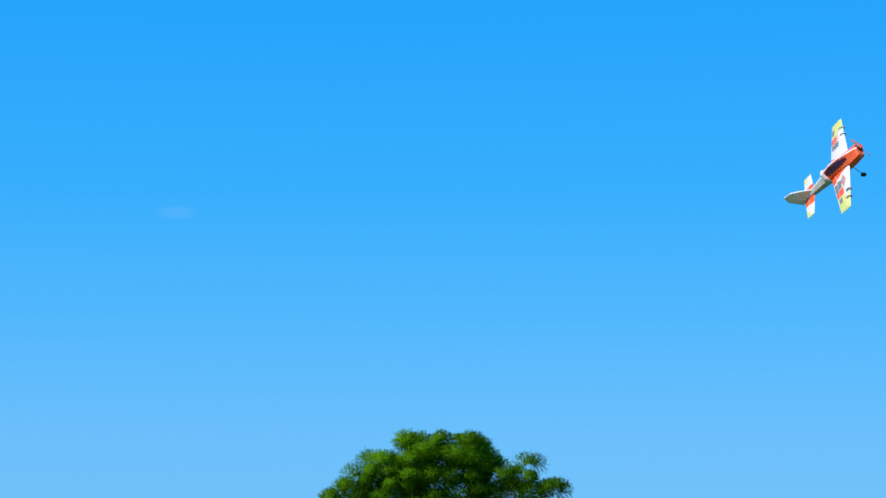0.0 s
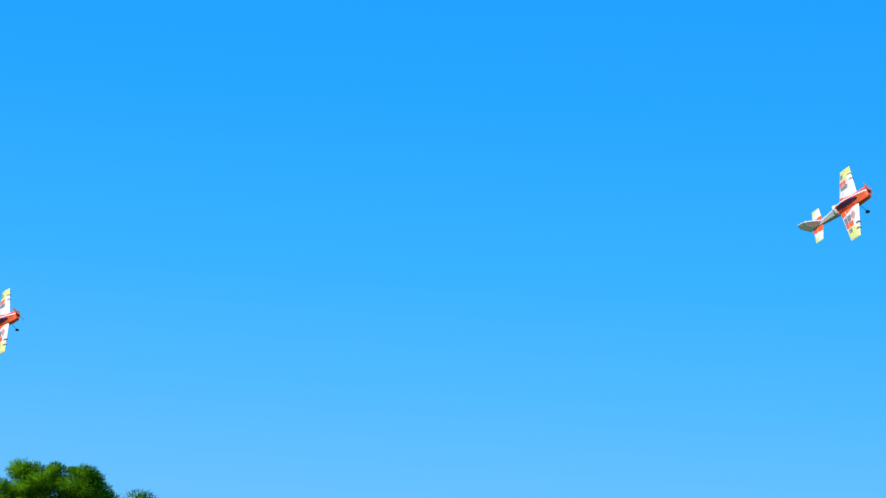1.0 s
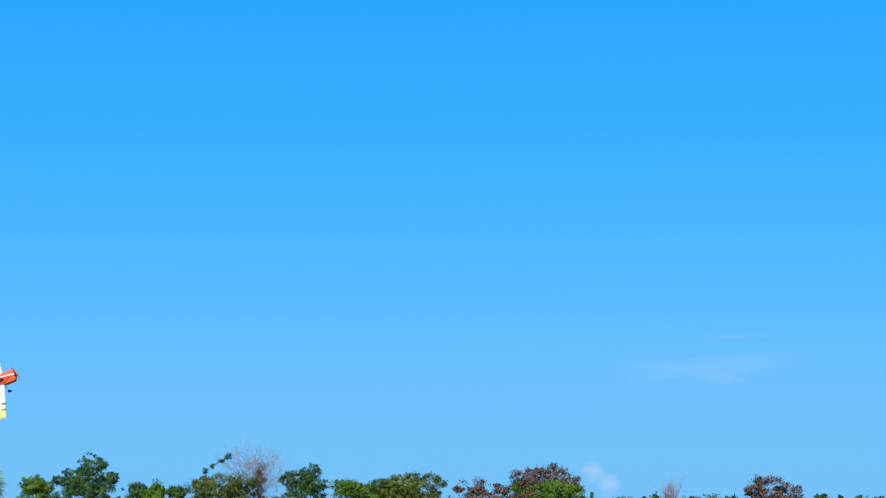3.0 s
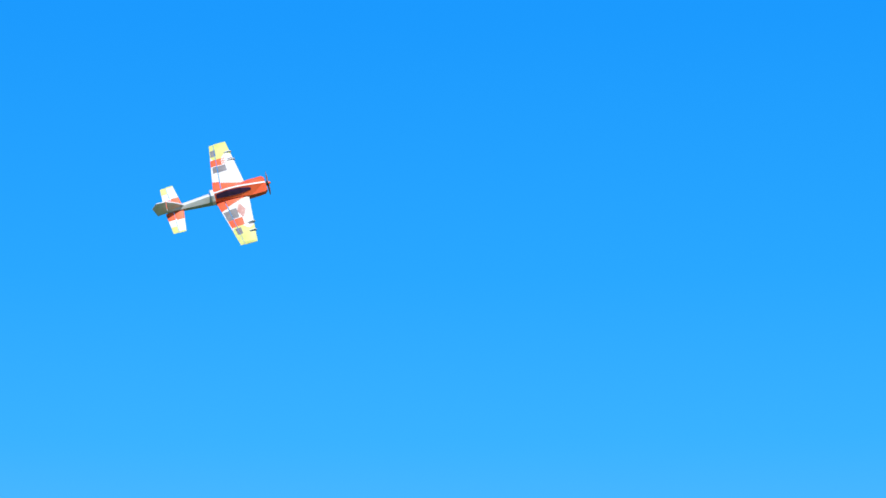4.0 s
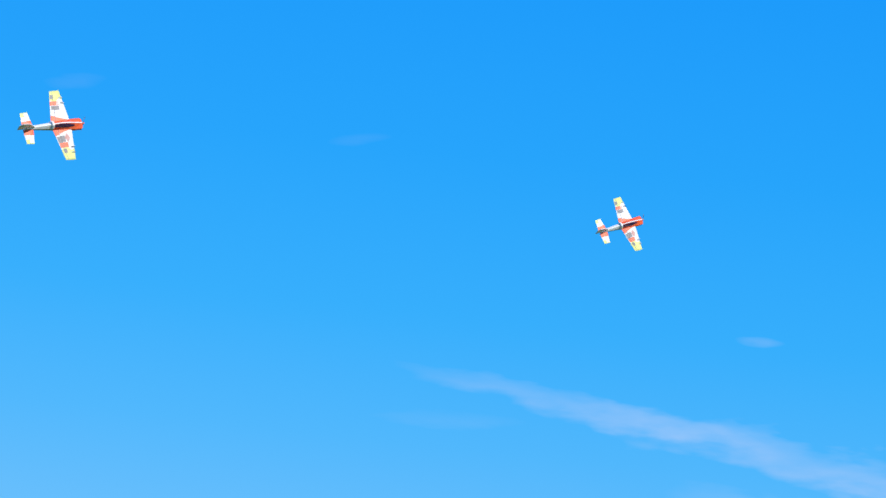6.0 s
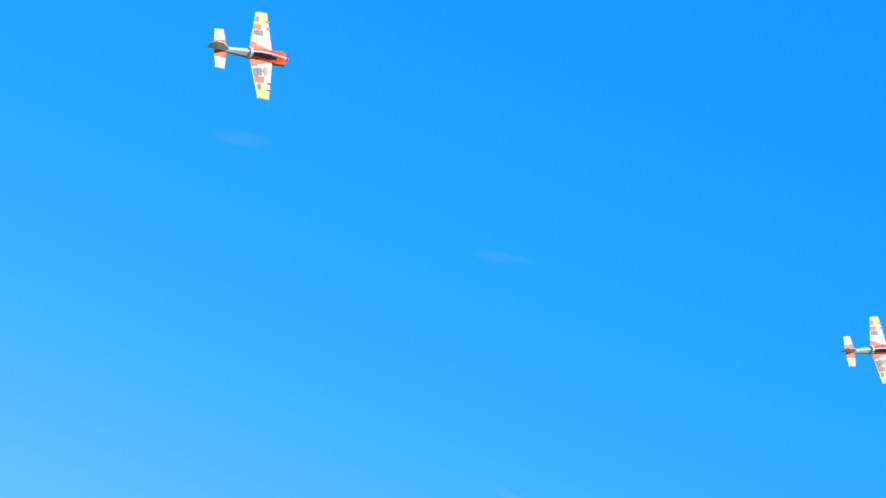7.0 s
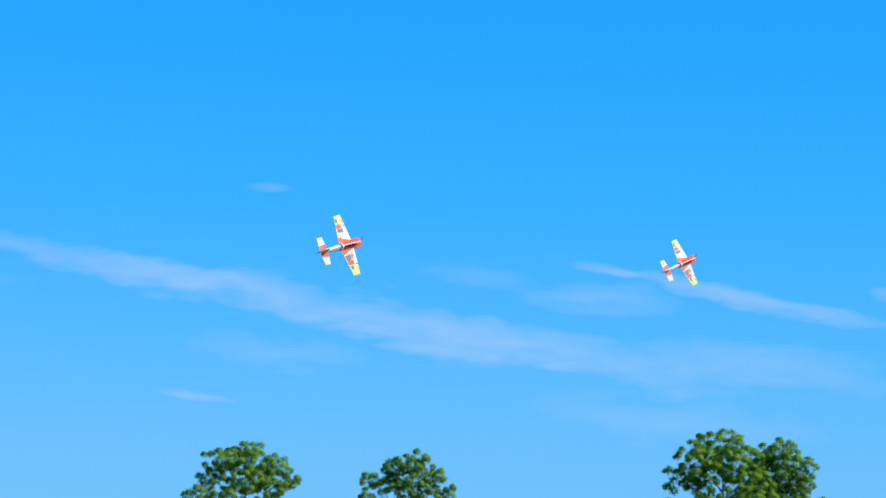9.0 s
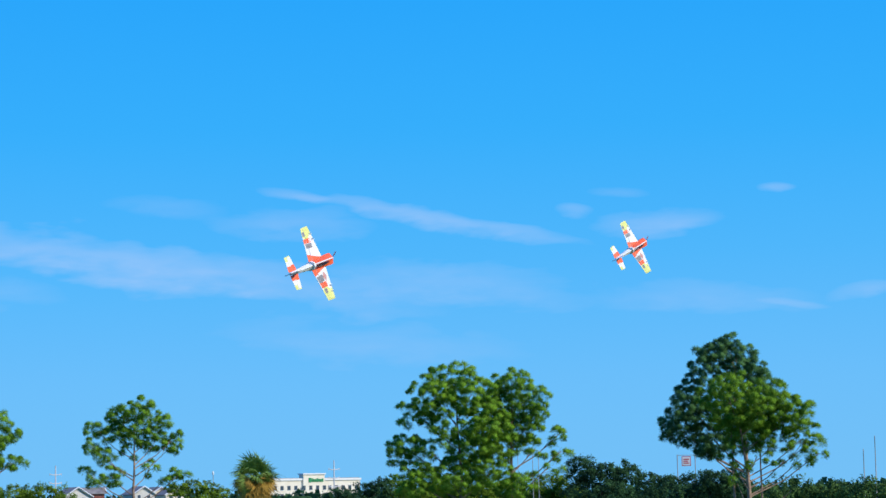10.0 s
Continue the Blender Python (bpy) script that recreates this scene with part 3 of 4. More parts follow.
green_bush((104.95, 205.64), -23.5, [(0.0, 7.09, 1.29, 0.71), (0.78, 6.74, 1.03, 0.64)])
green_bush((66.92, 208.96), -15.7, [(0.0, 6.42, 1.0, 0.54), (0.6, 6.09, 0.8, 0.5)])
green_bush((89.00, 208.36), -20.9, [(0.0, 6.44, 1.48, 0.81), (0.88, 6.1, 1.18, 0.73)])
green_bush((114.29, 200.57), -27.1, [(0.0, 5.14, 1.5, 0.82), (0.89, 4.79, 1.2, 0.74)])
green_bush((121.12, 189.60), -29.8, [(0.0, 5.12, 1.23, 0.68), (0.74, 4.78, 0.99, 0.62)])
green_bush((130.35, 187.78), -32.0, [(0.0, 4.84, 1.7, 0.94), (1.02, 4.5, 1.36, 0.85)])
dark_tree((229.28, 8.39), -86.0, [(-1.1, 4.46, 1.75, 0.88), (1.37, 4.97, 1.43, 0.88), (2.85, 4.95, 1.32, 1.2), (0.0, 3.52, 3.29, 1.1)])
dark_tree((229.68, -15.94), -92.1, [(-1.92, 6.27, 1.87, 1.65), (0.0, 5.86, 2.2, 1.43), (1.92, 5.78, 1.87, 1.32), (-0.27, 3.97, 3.84, 1.65)])
dark_tree((237.52, -22.72), -93.6, [(-2.27, 5.51, 1.71, 0.79), (0.28, 5.13, 2.04, 0.74), (2.84, 5.44, 1.93, 0.85), (0.0, 3.8, 4.54, 1.37)])
dark_tree((226.66, -27.13), -94.9, [(-0.92, 5.09, 1.85, 1.09), (0.92, 5.27, 1.41, 1.09), (-1.9, 4.25, 1.85, 1.19), (0.82, 4.0, 2.17, 0.98)])


def frond_mesh(rng, r):
    """A fan-shaped palm leaf on its stalk, reaching along +x."""
    v, q = tube([(0, 0, 0), (r * 0.35, 0, r * 0.05), (r * 0.5, 0, r * 0.04)], [0.035, 0.025, 0.015], 5)
    for k in range(25):
        a = radians(-96 + 192 * k / 24)
        ln = r * (0.66 - 0.12 * abs(a)) * rng.uniform(0.8, 1.12)
        d = Vector((math.cos(a), math.sin(a), 0.0))
        w = Vector((-d.y, d.x, 0)) * 0.045
        o = Vector((r * 0.48, 0, r * 0.04))
        b = len(v)
        v += [o - w * 0.3, o + w * 0.3, o + d * ln * 0.6 + w + Vector((0, 0, 0.04 * r)), o + d * ln * 0.6 - w + Vector((0, 0, 0.04 * r)), o + d * ln + Vector((0, 0, -0.16 * r))]
        q += [(b, b + 1, b + 2, b + 3), (b + 3, b + 2, b + 4)]
    return v, q


def palm(x, y, top, dry, size=1.0):
    rng = rng_next()
    t = root("palm_tree", pose(x, y, 0, 0, 0, rng.uniform(0, 360)), "cabbage palm with a round head of fan leaves", "palm", "palms")
    h = top - 2.15 * size
    line = [Vector((0.1 * math.sin(k), 0.06 * k, h * k / 6 - (0.1 if k == 0 else 0))) for k in range(7)]
    mesh_ob("trunk", *tube(line, [0.3, 0.22, 0.2, 0.2, 0.21, 0.24, 0.16], 9), M_BARK_GREY, t, smooth=True)
    count = 32 + dry
    live, dead = mesh_ob("frond", *frond_mesh(rng, 2.4), M_PALM, t), None
    for k in range(count):
        is_dry = k >= count - dry
        e = 84 - 94 * (k / (count - dry)) ** 0.85 if not is_dry else 2 - 82 * (k - count + dry) / dry
        if k == 0:
            ob = live
        elif is_dry and dead is None:
            ob = dead = mesh_ob("frond", *frond_mesh(rng, 2.2), M_PALM_DRY, t, "dry orange-brown frond")
        else:
            ob = new("frond", (dead if is_dry else live).data)
            ob.parent = t
        ob.matrix_local = Matrix.Translation(line[-1]) @ pose(0, 0, 0, 0, -e, k * 137.5) @ pose(0, 0, 0, rng.uniform(-75, 75)) @ Matrix.Scale(size * rng.uniform(0.8, 1.05), 4)
    return t


palm(45.53, 202.35, 9.5, 6, 1.15)
palm(49.78, 201.59, 9.1, 6, 1.12)
palm(243.10, 19.3, 8.85, 40, 1.2)


def bare_tree(x, y, top, spread, label, seed_levels=5):
    rng = rng_next()
    t = root("bare_tree", pose(x, y, 0), label, "tree", "trees beyond the field")
    mesh_ob("trunk", *tube([(0, 0, -0.1), (0.05, 0, top * 0.2), (0, 0.05, top * 0.42)], [0.17, 0.13, 0.1], 7), M_DEAD, t, smooth=True)

    def grow(p, d, ln, r, level, v, q):
        e = p + d * ln
        m = p.lerp(e, 0.5) + Vector(rng.normal(size=3)) * ln * 0.07
        tube([p, m, e], [r, r * 0.8, r * 0.55], 4, v, q)
        if level == 0:
            return
        for _ in range(3 if level > 1 else 4):
            nd = (d + Vector(rng.normal(size=3)) * 0.5 * spread + Vector((0, 0, 0.08))).normalized()
            grow(e if rng.random() < 0.6 else m, nd, ln * rng.uniform(0.55, 0.8), max(0.007, r * 0.5), level - 1, v, q)

    for k in range(18):
        a = k * 2.4
        v, q = [], []
        d = Vector((math.cos(a) * 0.3 * spread * rng.uniform(0.3, 1.4), math.sin(a) * 0.4 * spread, 1)).normalized()
        grow(Vector((0, 0, top * rng.uniform(0.3, 0.42))), d, top * 0.225, 0.032, seed_levels - 1, v, q)
        mesh_ob("limb", v, q, M_DEAD, t)
    return t


bare_tree(77.7, 208.9, 12.7, 1.15, "leafless tree of fine grey-pink twigs", 5)
bare_tree(121.6, 205.4, 8.43, 0.5, "small half-bare tree above the bushes", 4)


def far_woods():
    """The line of woods along the horizon."""
    rng = rng_next()
    V = []
    for a in np.arange(-4, 104, 0.075):
        d = 800 + 60 * rng.uniform(-1, 1)
        c = np.array([d * math.sin(radians(a)), d * math.cos(radians(a)), 0])
        h = 8.8 * rng.uniform(0.72, 1.08)
        n = 34
        u = rand_unit(rng, n)
        p = c + np.array([0, 0, h * 0.5]) + u * np.array([2.6, 2.6, h * 0.52]) * rng.uniform(0.6, 1, n)[:, None]
        dd, w = rand_unit(rng, n), rand_unit(rng, n)
        s = rng.uniform(0.8, 1.8, n)[:, None]
        V.append(np.stack([p - dd * s, p + w * s, p + dd * s, p - w * s], axis=1).reshape(-1, 3))
    V = np.concatenate(V)
    tagged(mesh_ob("far_woods", V, np.arange(len(V)).reshape(-1, 4), M_LEAF_DARK), "distant line of dark green woods", "woods", kind="stuff")


far_woods()


def hedge_row(eye, a0, a1, dist, top, leafmat, label):
    """A continuous row of low bushes along an arc."""
    rng = rng_next()
    V, N = [], []
    step = 0.8 / dist * 57.3
    for a in np.arange(a0, a1, step):
        d = dist + rng.uniform(-2, 2)
        c = np.array([eye[0] + d * math.sin(radians(a)), eye[1] + d * math.cos(radians(a)), 0])
        h = top * (0.88 + 0.14 * noise.noise(Vector((a * 1.3, dist, 0)))) * rng.uniform(0.88, 1.05)
        for k in range(14):
            n = 42
            u0 = rand_unit(rng, 1)[0]
            o = c + np.array([0, 0, h * 0.55]) + u0 * np.array([1.1, 1.1, h * 0.36]) * rng.uniform(0.5, 1)
            u = rand_unit(rng, n)
            p = o + u * rng.uniform(0.2, 0.75, n)[:, None]
            dd, w = rand_unit(rng, n), rand_unit(rng, n)
            s = rng.uniform(0.1, 0.2, n)[:, None]
            q, nn = facing(np.stack([p - dd * s, p + w * s * 0.7, p + dd * s, p - w * s * 0.7], axis=1), unit(u * 0.7 + u0 * 0.5 + rand_unit(rng, n) * 0.5))
            V.append(q)
            N.append(nn)
    V = np.concatenate(V)
    tagged(mesh_ob("hedge", V, np.arange(len(V)).reshape(-1, 4), leafmat, normals=np.concatenate(N)), label, "hedge", kind="stuff")


hedge_row((3.87, -14.60), 6.90, 30.23, 255.3, 7.25, M_LEAF, "low green scrub between the trees")
hedge_row((-0.45, -7.51), 76.41, 95.64, 254.4, 5.0, M_LEAF_DARK, "dark green hedge under the pines")
hedge_row((-0.45, -7.51), 94.97, 103.09, 315.2, 7.61, M_LEAF, "long green hedge beyond the field")


# ---------- buildings and poles in the distance ----------
def window_mesh(w, h):
    v, q = box(-w / 2, w / 2, -0.12, 0.02, 0, h)
    return v, q


def hotel(x, y, turn, top):
    b = root("hotel", pose(x, y, 0, 0, 0, turn), "long cream four-storey hotel with a flat roof", "hotel")
    w, d = 24.0, 16.0
    mesh_ob("wall", *box(-w, w, 0, d, -0.3, top - 1.4), M_STUCCO, b)
    mesh_ob("cornice", *box(-w - 0.4, w + 0.4, -0.4, d + 0.4, top - 1.4, top - 0.6), M_TRIM, b)
    v, q = box(-5.3, 5.3, -0.9, 2.0, -0.3, top + 0.9)
    mesh_ob("tower", v, q, M_STUCCO, b)
    mesh_ob("tower_cap", *box(-5.7, 5.7, -1.3, 2.4, top + 0.9, top + 1.4), M_TRIM, b)
    mesh_ob("roof", *box(-w + 0.3, w - 0.3, 0.3, d - 0.3, top - 0.6, top - 0.4), M_ROOF, b)
    sign = mesh_ob("sign", *box(-2.7, -1.5, -1.15, -0.9, top - 2.2, top - 0.4), M_GREEN_SIGN, b, "green sign of plain bars")
    for k in range(7):
        mesh_ob("sign_bar", *box(-1.2 + k * 0.85, -0.6 + k * 0.85, -1.15, -0.9, top - 2.0, top - (0.9 if k % 3 else 0.6)), M_GREEN_SIGN, sign)
    shared = {}
    for f in range(5):
        for k in range(14):
            wx = -w + 2.0 + k * (2 * w - 4.0) / 13
            wz = top - 5.2 - f * 3.2
            if wz < 0.5:
                continue
            face = -0.9 if -5.3 < wx < 5.3 else 0.0
            if "w" in shared:
                o = new("window", shared["w"])
                o.parent = b
            else:
                o = mesh_ob("window", *window_mesh(1.5, 1.7), M_GLASS, b)
                shared["w"] = o.data
            o.location = (wx, face, wz)
            if "s" in shared:
                o2 = new("sill", shared["s"])
                o2.parent = o
            else:
                o2 = mesh_ob("sill", *box(-0.95, 0.95, -0.22, 0, -0.16, -0.02), M_TRIM, o)
                shared["s"] = o2.data
    return b


def house(x, y, turn, top, half, wallmat, label):
    b = root("house", pose(x, y, 0, 0, 0, turn), label, "house", "houses beyond the trees")
    eave = top - half * 0.62
    v, q = box(-half, half, 0, 9, -0.2, eave)
    n = len(v)
    v += [Vector((-half, 0, eave)), Vector((half, 0, eave)), Vector((0, 0, top - 0.12)), Vector((-half, 9, eave)), Vector((half, 9, eave)), Vector((0, 9, top - 0.12))]
    q += [(n, n + 1, n + 2), (n + 4, n + 3, n + 5)]
    mesh_ob("wall", v, q, wallmat, b)
    for s in (-1, 1):
        o = s * (half + 0.5)
        pts = [Vector((0, -0.5, top)), Vector((0, 9.5, top)), Vector((o, 9.5, eave - 0.32)), Vector((o, -0.5, eave - 0.32))]
        vv = pts + [p - Vector((0, 0, 0.16)) for p in pts]
        mesh_ob("roof", vv, [(0, 1, 2, 3), (7, 6, 5, 4), (0, 3, 7, 4), (1, 5, 6, 2), (2, 6, 7, 3), (0, 4, 5, 1)], M_ROOF, b)
        vv, qq = tube([(0, -0.56, top - 0.1), (o, -0.56, eave - 0.42)], [0.2, 0.2], 4)
        mesh_ob("gable_trim", vv, qq, M_TRIM, b, "white gable board")
    for wx in (-half * 0.45, half * 0.45):
        o = mesh_ob("window", *box(wx - 0.5, wx + 0.5, -0.05, 0.1, eave - 1.9, eave - 0.5), M_GLASS, b)
        mesh_ob("window_frame", *box(wx - 0.62, wx + 0.62, -0.03, 0.02, eave - 2.02, eave - 0.38), M_TRIM, o)
    return b


def pylon(x, y, top, turn):
    p = root("power_pylon", pose(x, y, 0, 0, 0, turn), "slim grey steel power pylon with cross-arms", "pylon", "power pylons")
    mesh_ob("mast", *tube([(0, 0, -0.2), (0, 0, top)], [0.3, 0.16], 8), M_PALE_STEEL, p)
    for k in range(3):
        z = top - 2.7 - k * 2.5
        for s in (-1, 1):
            mesh_ob("arm", *tube([(0, 0, z), (s * 1.0, 0, z), (s * 1.9, 0, z + 0.35)], [0.15, 0.13, 0.1], 6), M_PALE_STEEL, p)
            mesh_ob("insulator", *tube([(s * 1.85, 0, z + 0.3), (s * 1.85, 0, z - 0.25)], [0.07, 0.07], 6), M_PALE_STEEL, p)


def pole(x, y, top):
    p = root("utility_pole", pose(x, y, 0), "thin weathered utility pole above the hedge", "pole", "utility poles")
    mesh_ob("shaft", *tube([(0, 0, -0.2), (0, 0, top * 0.5), (0, 0, top)], [0.11, 0.085, 0.06], 8), M_WOOD_POLE, p, smooth=True)
    mesh_ob("cap", *tube([(0, 0, top), (0, 0, top + 0.12)], [0.1, 0.07], 8), M_WOOD_POLE, p)
    for s in (-1, 1):
        mesh_ob("insulator", *tube([(s * 0.2, 0, top - 0.5), (s * 0.2, 0, top - 0.2)], [0.05, 0.04], 6), M_WOOD_POLE, p)


def street_lamp(x, y, top):
    p = root("street_lamp", pose(x, y, 0), "white street lamp on a slim round post", "street lamp")
    mesh_ob("post", *tube([(0, 0, -0.2), (0, 0, top * 0.5), (0, 0, top)], [0.1, 0.08, 0.06], 8), M_TRIM, p, smooth=True)
    mesh_ob("lamp_head", *tube([(0, 0, top), (0, 0, top + 0.1), (0, 0, top + 0.5), (0, 0, top + 0.6)], [0.08, 0.17, 0.15, 0.04], 10), M_TRIM, p, smooth=True)


def framed_sign(x, y, turn, top, low):
    p = root("road_sign", pose(x, y, 0, 0, 0, turn), "small red and white sign on a tall steel frame", "sign")
    for sx in (-1.55, 1.55):
        mesh_ob("post", *tube([(sx, 0, -0.2), (sx, 0, top + 0.3)], [0.1, 0.09], 7), M_STEEL, p)
    mesh_ob("crossbar", *tube([(-1.55, 0, top + 0.2), (1.55, 0, top + 0.2)], [0.06, 0.06], 6), M_STEEL, p)
    panel = mesh_ob("panel", *box(-0.8, 0.8, -0.08, 0.02, low, top), M_RED_SIGN, p)
    hh = top - low
    mesh_ob("border", *box(-0.68, 0.68, -0.1, -0.07, low + 0.12, top - 0.12), M_TRIM, panel)
    for k in range(3):
        mesh_ob("bar", *box(-0.5, 0.5 - 0.2 * (k == 1), -0.12, -0.095, low + hh * (0.24 + 0.2 * k), low + hh * (0.35 + 0.2 * k)), M_RED_SIGN, panel)


def pergola(x, y, turn, top):
    p = root("steel_frame", pose(x, y, 0, 0, 0, turn), "bare steel frame standing behind the pines", "frame")
    for sx, r in ((-0.95, 0.03), (0.45, 0.035), (1.0, 0.035)):
        mesh_ob("post", *tube([(sx, 0, -0.2), (sx, 0, top - 0.15 * (sx < 0))], [r, r], 6), M_STEEL, p)
    mesh_ob("beam", *tube([(-0.95, 0, top - 0.15), (-0.8, 0, top), (0.2, 0, top + 0.02), (1.0, 0, top - 0.1)], [0.035] * 4, 6), M_BLACK, p)
    mesh_ob("brace", *tube([(0.45, 0, top), (0.2, 0, top - 0.35)], [0.025, 0.025], 6), M_BLACK, p)


def office(x, y, turn, top):
    b = root("office_block", pose(x, y, 0, 0, 0, turn), "dark office block with a grid of windows", "building")
    mesh_ob("wall", *box(-9, 15.0, 0, 18, -0.2, top), M_CONCRETE, b)
    mesh_ob("parapet", *box(-9.3, 15.3, -0.3, 18.3, top, top + 0.6), M_CONCRETE, b)
    shared = None
    for f in range(6):
        for k in range(9):
            if shared:
                o = new("window", shared)
                o.parent = b
            else:
                o = mesh_ob("window", *window_mesh(1.9, 2.2), M_GLASS, b)
                shared = o.data
            o.location = (-7.6 + k * 2.65, -0.02, top - 3.2 - f * 3.6)


hotel(957.16, 65.4, -49.3, 15.6)
house(688.20, 113.7, -59.5, 10.7, 4.2, M_WALL, "pale house with a grey gable roof")
house(711.36, 97.9, -61.2, 10.8, 3.4, M_WALL, "pale house with a steep grey gable roof")
house(731.85, 95.6, -61.5, 10.7, 3.6, M_CREAM, "cream house with a grey gable roof behind trees")
house(724.0, 90.2, -61.5, 10.3, 3.0, M_CREAM, "cream house with a low gable roof behind trees")
house(700.0, 108.3, 20.0, 10.6, 2.4, M_BRICK, "small red-brown house with a dark roof")
pylon(686.99, 119.9, 17.0, -54.8)
pylon(697.80, 40.1, 17.0, -54.8)
street_lamp(402.0, 41.5, 9.3)
for px_, py_, pt_ in [(395.64, -66.9, 10.9), (395.35, -68.8, 13.2), (514.22, -85.6, 13.4), (294.48, 265.62, 10.0)]:
    pole(px_, py_, pt_)
framed_sign(418.76, -39.58, -94.1, 11.00, 9.32)
pergola(228.26, -8.6, -90.3, 8.5)
office(696.96, 965.65, -35.2, 31.08)


# ---------- model aeroplanes ----------
FOAM = [M_ORANGE, M_WHITE, M_YELLOW, M_GREY, M_PINK]
ORANGE, WHITE, YELLOW, GREY, PINK = range(5)


def wing_paint(side, u, v):
    """The printed pattern of a wing half, with painted shade by the fences; u from root to tip, v from front to back.
    """
    if u < 0.07 + 0.17 * v:
        return ORANGE
    if side > 0:
        if 0.41 < u < 0.53 and 0.42 < v < 0.93:
            return GREY
        if 0.55 < u < 0.68 and (0.55 < v or (v > 0.38 and (v * 10 + u * 20) % 1 < 0.5)):
            return ORANGE
        # strips just outboard of the fences: their shadow painted in grey
        if (0.61 < u < 0.64 or 0.775 < u < 0.80) and v < 0.24:
            return GREY
        if 0.75 < u < 0.88 and 0.72 < v < 0.97:
            return GREY
        if u > 0.70 + 0.06 * math.sin(7 * v):
            return YELLOW
    else:
        if 0.26 < u < 0.42 + 0.05 * v and 0.5 < v < 0.97:
            return GREY
        if 0.2 < u < 0.47 and abs(v - 0.36) < 0.16 * (1 - abs(u - 0.33) / 0.16):
            return PINK
        if 0.47 < u < 0.62 and 0.42 < v < 0.97:
            return ORANGE
        # painted fence shadows on this half too
        if (0.61 < u < 0.64 or 0.775 < u < 0.80) and v < 0.24:
            return GREY
        if 0.66 < u < 0.78 and 0.62 < v < 0.88:
            return GREY
        if u > 0.64 + 0.06 * math.sin(7 * v):
            return YELLOW
    return WHITE


def tail_paint(side, u, v):
    if u < 0.46 - 0.12 * v:
        return ORANGE
    if u > 0.7 and (v > 0.55 or u > 0.92):
        return YELLOW
    return WHITE


def panel_mesh(side, y0, y1, le, te, thick, v0, v1, nu, nv, paint):
    """Part of a tapered aerofoil half, from v0 to v1 of its depth."""
    verts, faces, idx = [], [], []

    def at_uv(u, v, s):
        x = (le[0] + (le[1] - le[0]) * u) * (1 - v) + (te[0] + (te[1] - te[0]) * u) * v
        h = thick * (1 - 0.45 * u) * (2.6 * math.sqrt(max(v, 0)) * (1 - v) ** 0.85 * 0.62 + 0.07) * (1 - 0.75 * max(0.0, (u - 0.96) / 0.04))
        return Vector((x, side * (y0 + (y1 - y0) * u), s * h / 2))

    for s in (1, -1):
        for j in range(nv + 1):
            for i in range(nu + 1):
                verts.append(at_uv(i / nu, v0 + (v1 - v0) * j / nv, s))
    n1 = (nu + 1) * (nv + 1)
    for s in range(2):
        for j in range(nv):
            for i in range(nu):
                a = s * n1 + j * (nu + 1) + i
                q = (a, a + 1, a + nu + 2, a + nu + 1)
                faces.append(q if (s == 0) == (side < 0) else q[::-1])
                idx.append(paint(side, (i + 0.5) / nu, v0 + (v1 - v0) * (j + 0.5) / nv))
    rim = [j * (nu + 1) for j in range(nv + 1)], [j * (nu + 1) + nu for j in range(nv + 1)], list(range(nu + 1)), [nv * (nu + 1) + i for i in range(nu + 1)]
    for line in rim:
        for a, b in zip(line, line[1:]):
            faces.append((a, b, b + n1, a + n1))
            idx.append(WHITE)
    return verts, faces, idx


def aerofoil(name, flap, plane, side, y0, y1, le, te, thick, hinge, paint, nu, nv):
    v, q, i = panel_mesh(side, y0, y1, le, te, thick, 0.0, hinge, nu, nv, paint)
    w = mesh_ob(name, v, q, FOAM, plane, index=i)
    v, q, i = panel_mesh(side, y0 + 0.012, y1 - 0.004, le, te, thick, hinge + 0.025, 1.0, nu, max(3, nv // 3), paint)
    mesh_ob(flap, v, q, FOAM, w, index=i)
    return w


def loft(stations, mats, parent, name, label="", paint=None):
    """A five-sided body with a ridged back along x; stations: x, half width, bottom, shoulder, ridge."""
    v, q, idx = [], [], []
    for x, w, zb, zs, zr in stations:
        c = w * 0.18
        v += [Vector(p) for p in ((x, -w + c, zb), (x, w - c, zb), (x, w, zb + c), (x, w, zs), (x, 0.007, zr), (x, -0.007, zr), (x, -w, zs), (x, -w, zb + c))]
    for s in range(len(stations) - 1):
        for k in range(8):
            q.append((s * 8 + k, s * 8 + (k + 1) % 8, (s + 1) * 8 + (k + 1) % 8, (s + 1) * 8 + k))
            idx.append(paint(s, k) if paint else 0)
    q += [tuple(range(8))[::-1], tuple(range((len(stations) - 1) * 8, len(stations) * 8))]
    idx += [0, 0]
    return mesh_ob(name, v, q, mats, parent, label, index=idx)


PLANE_SIZE = 0.719  # wing span in metres


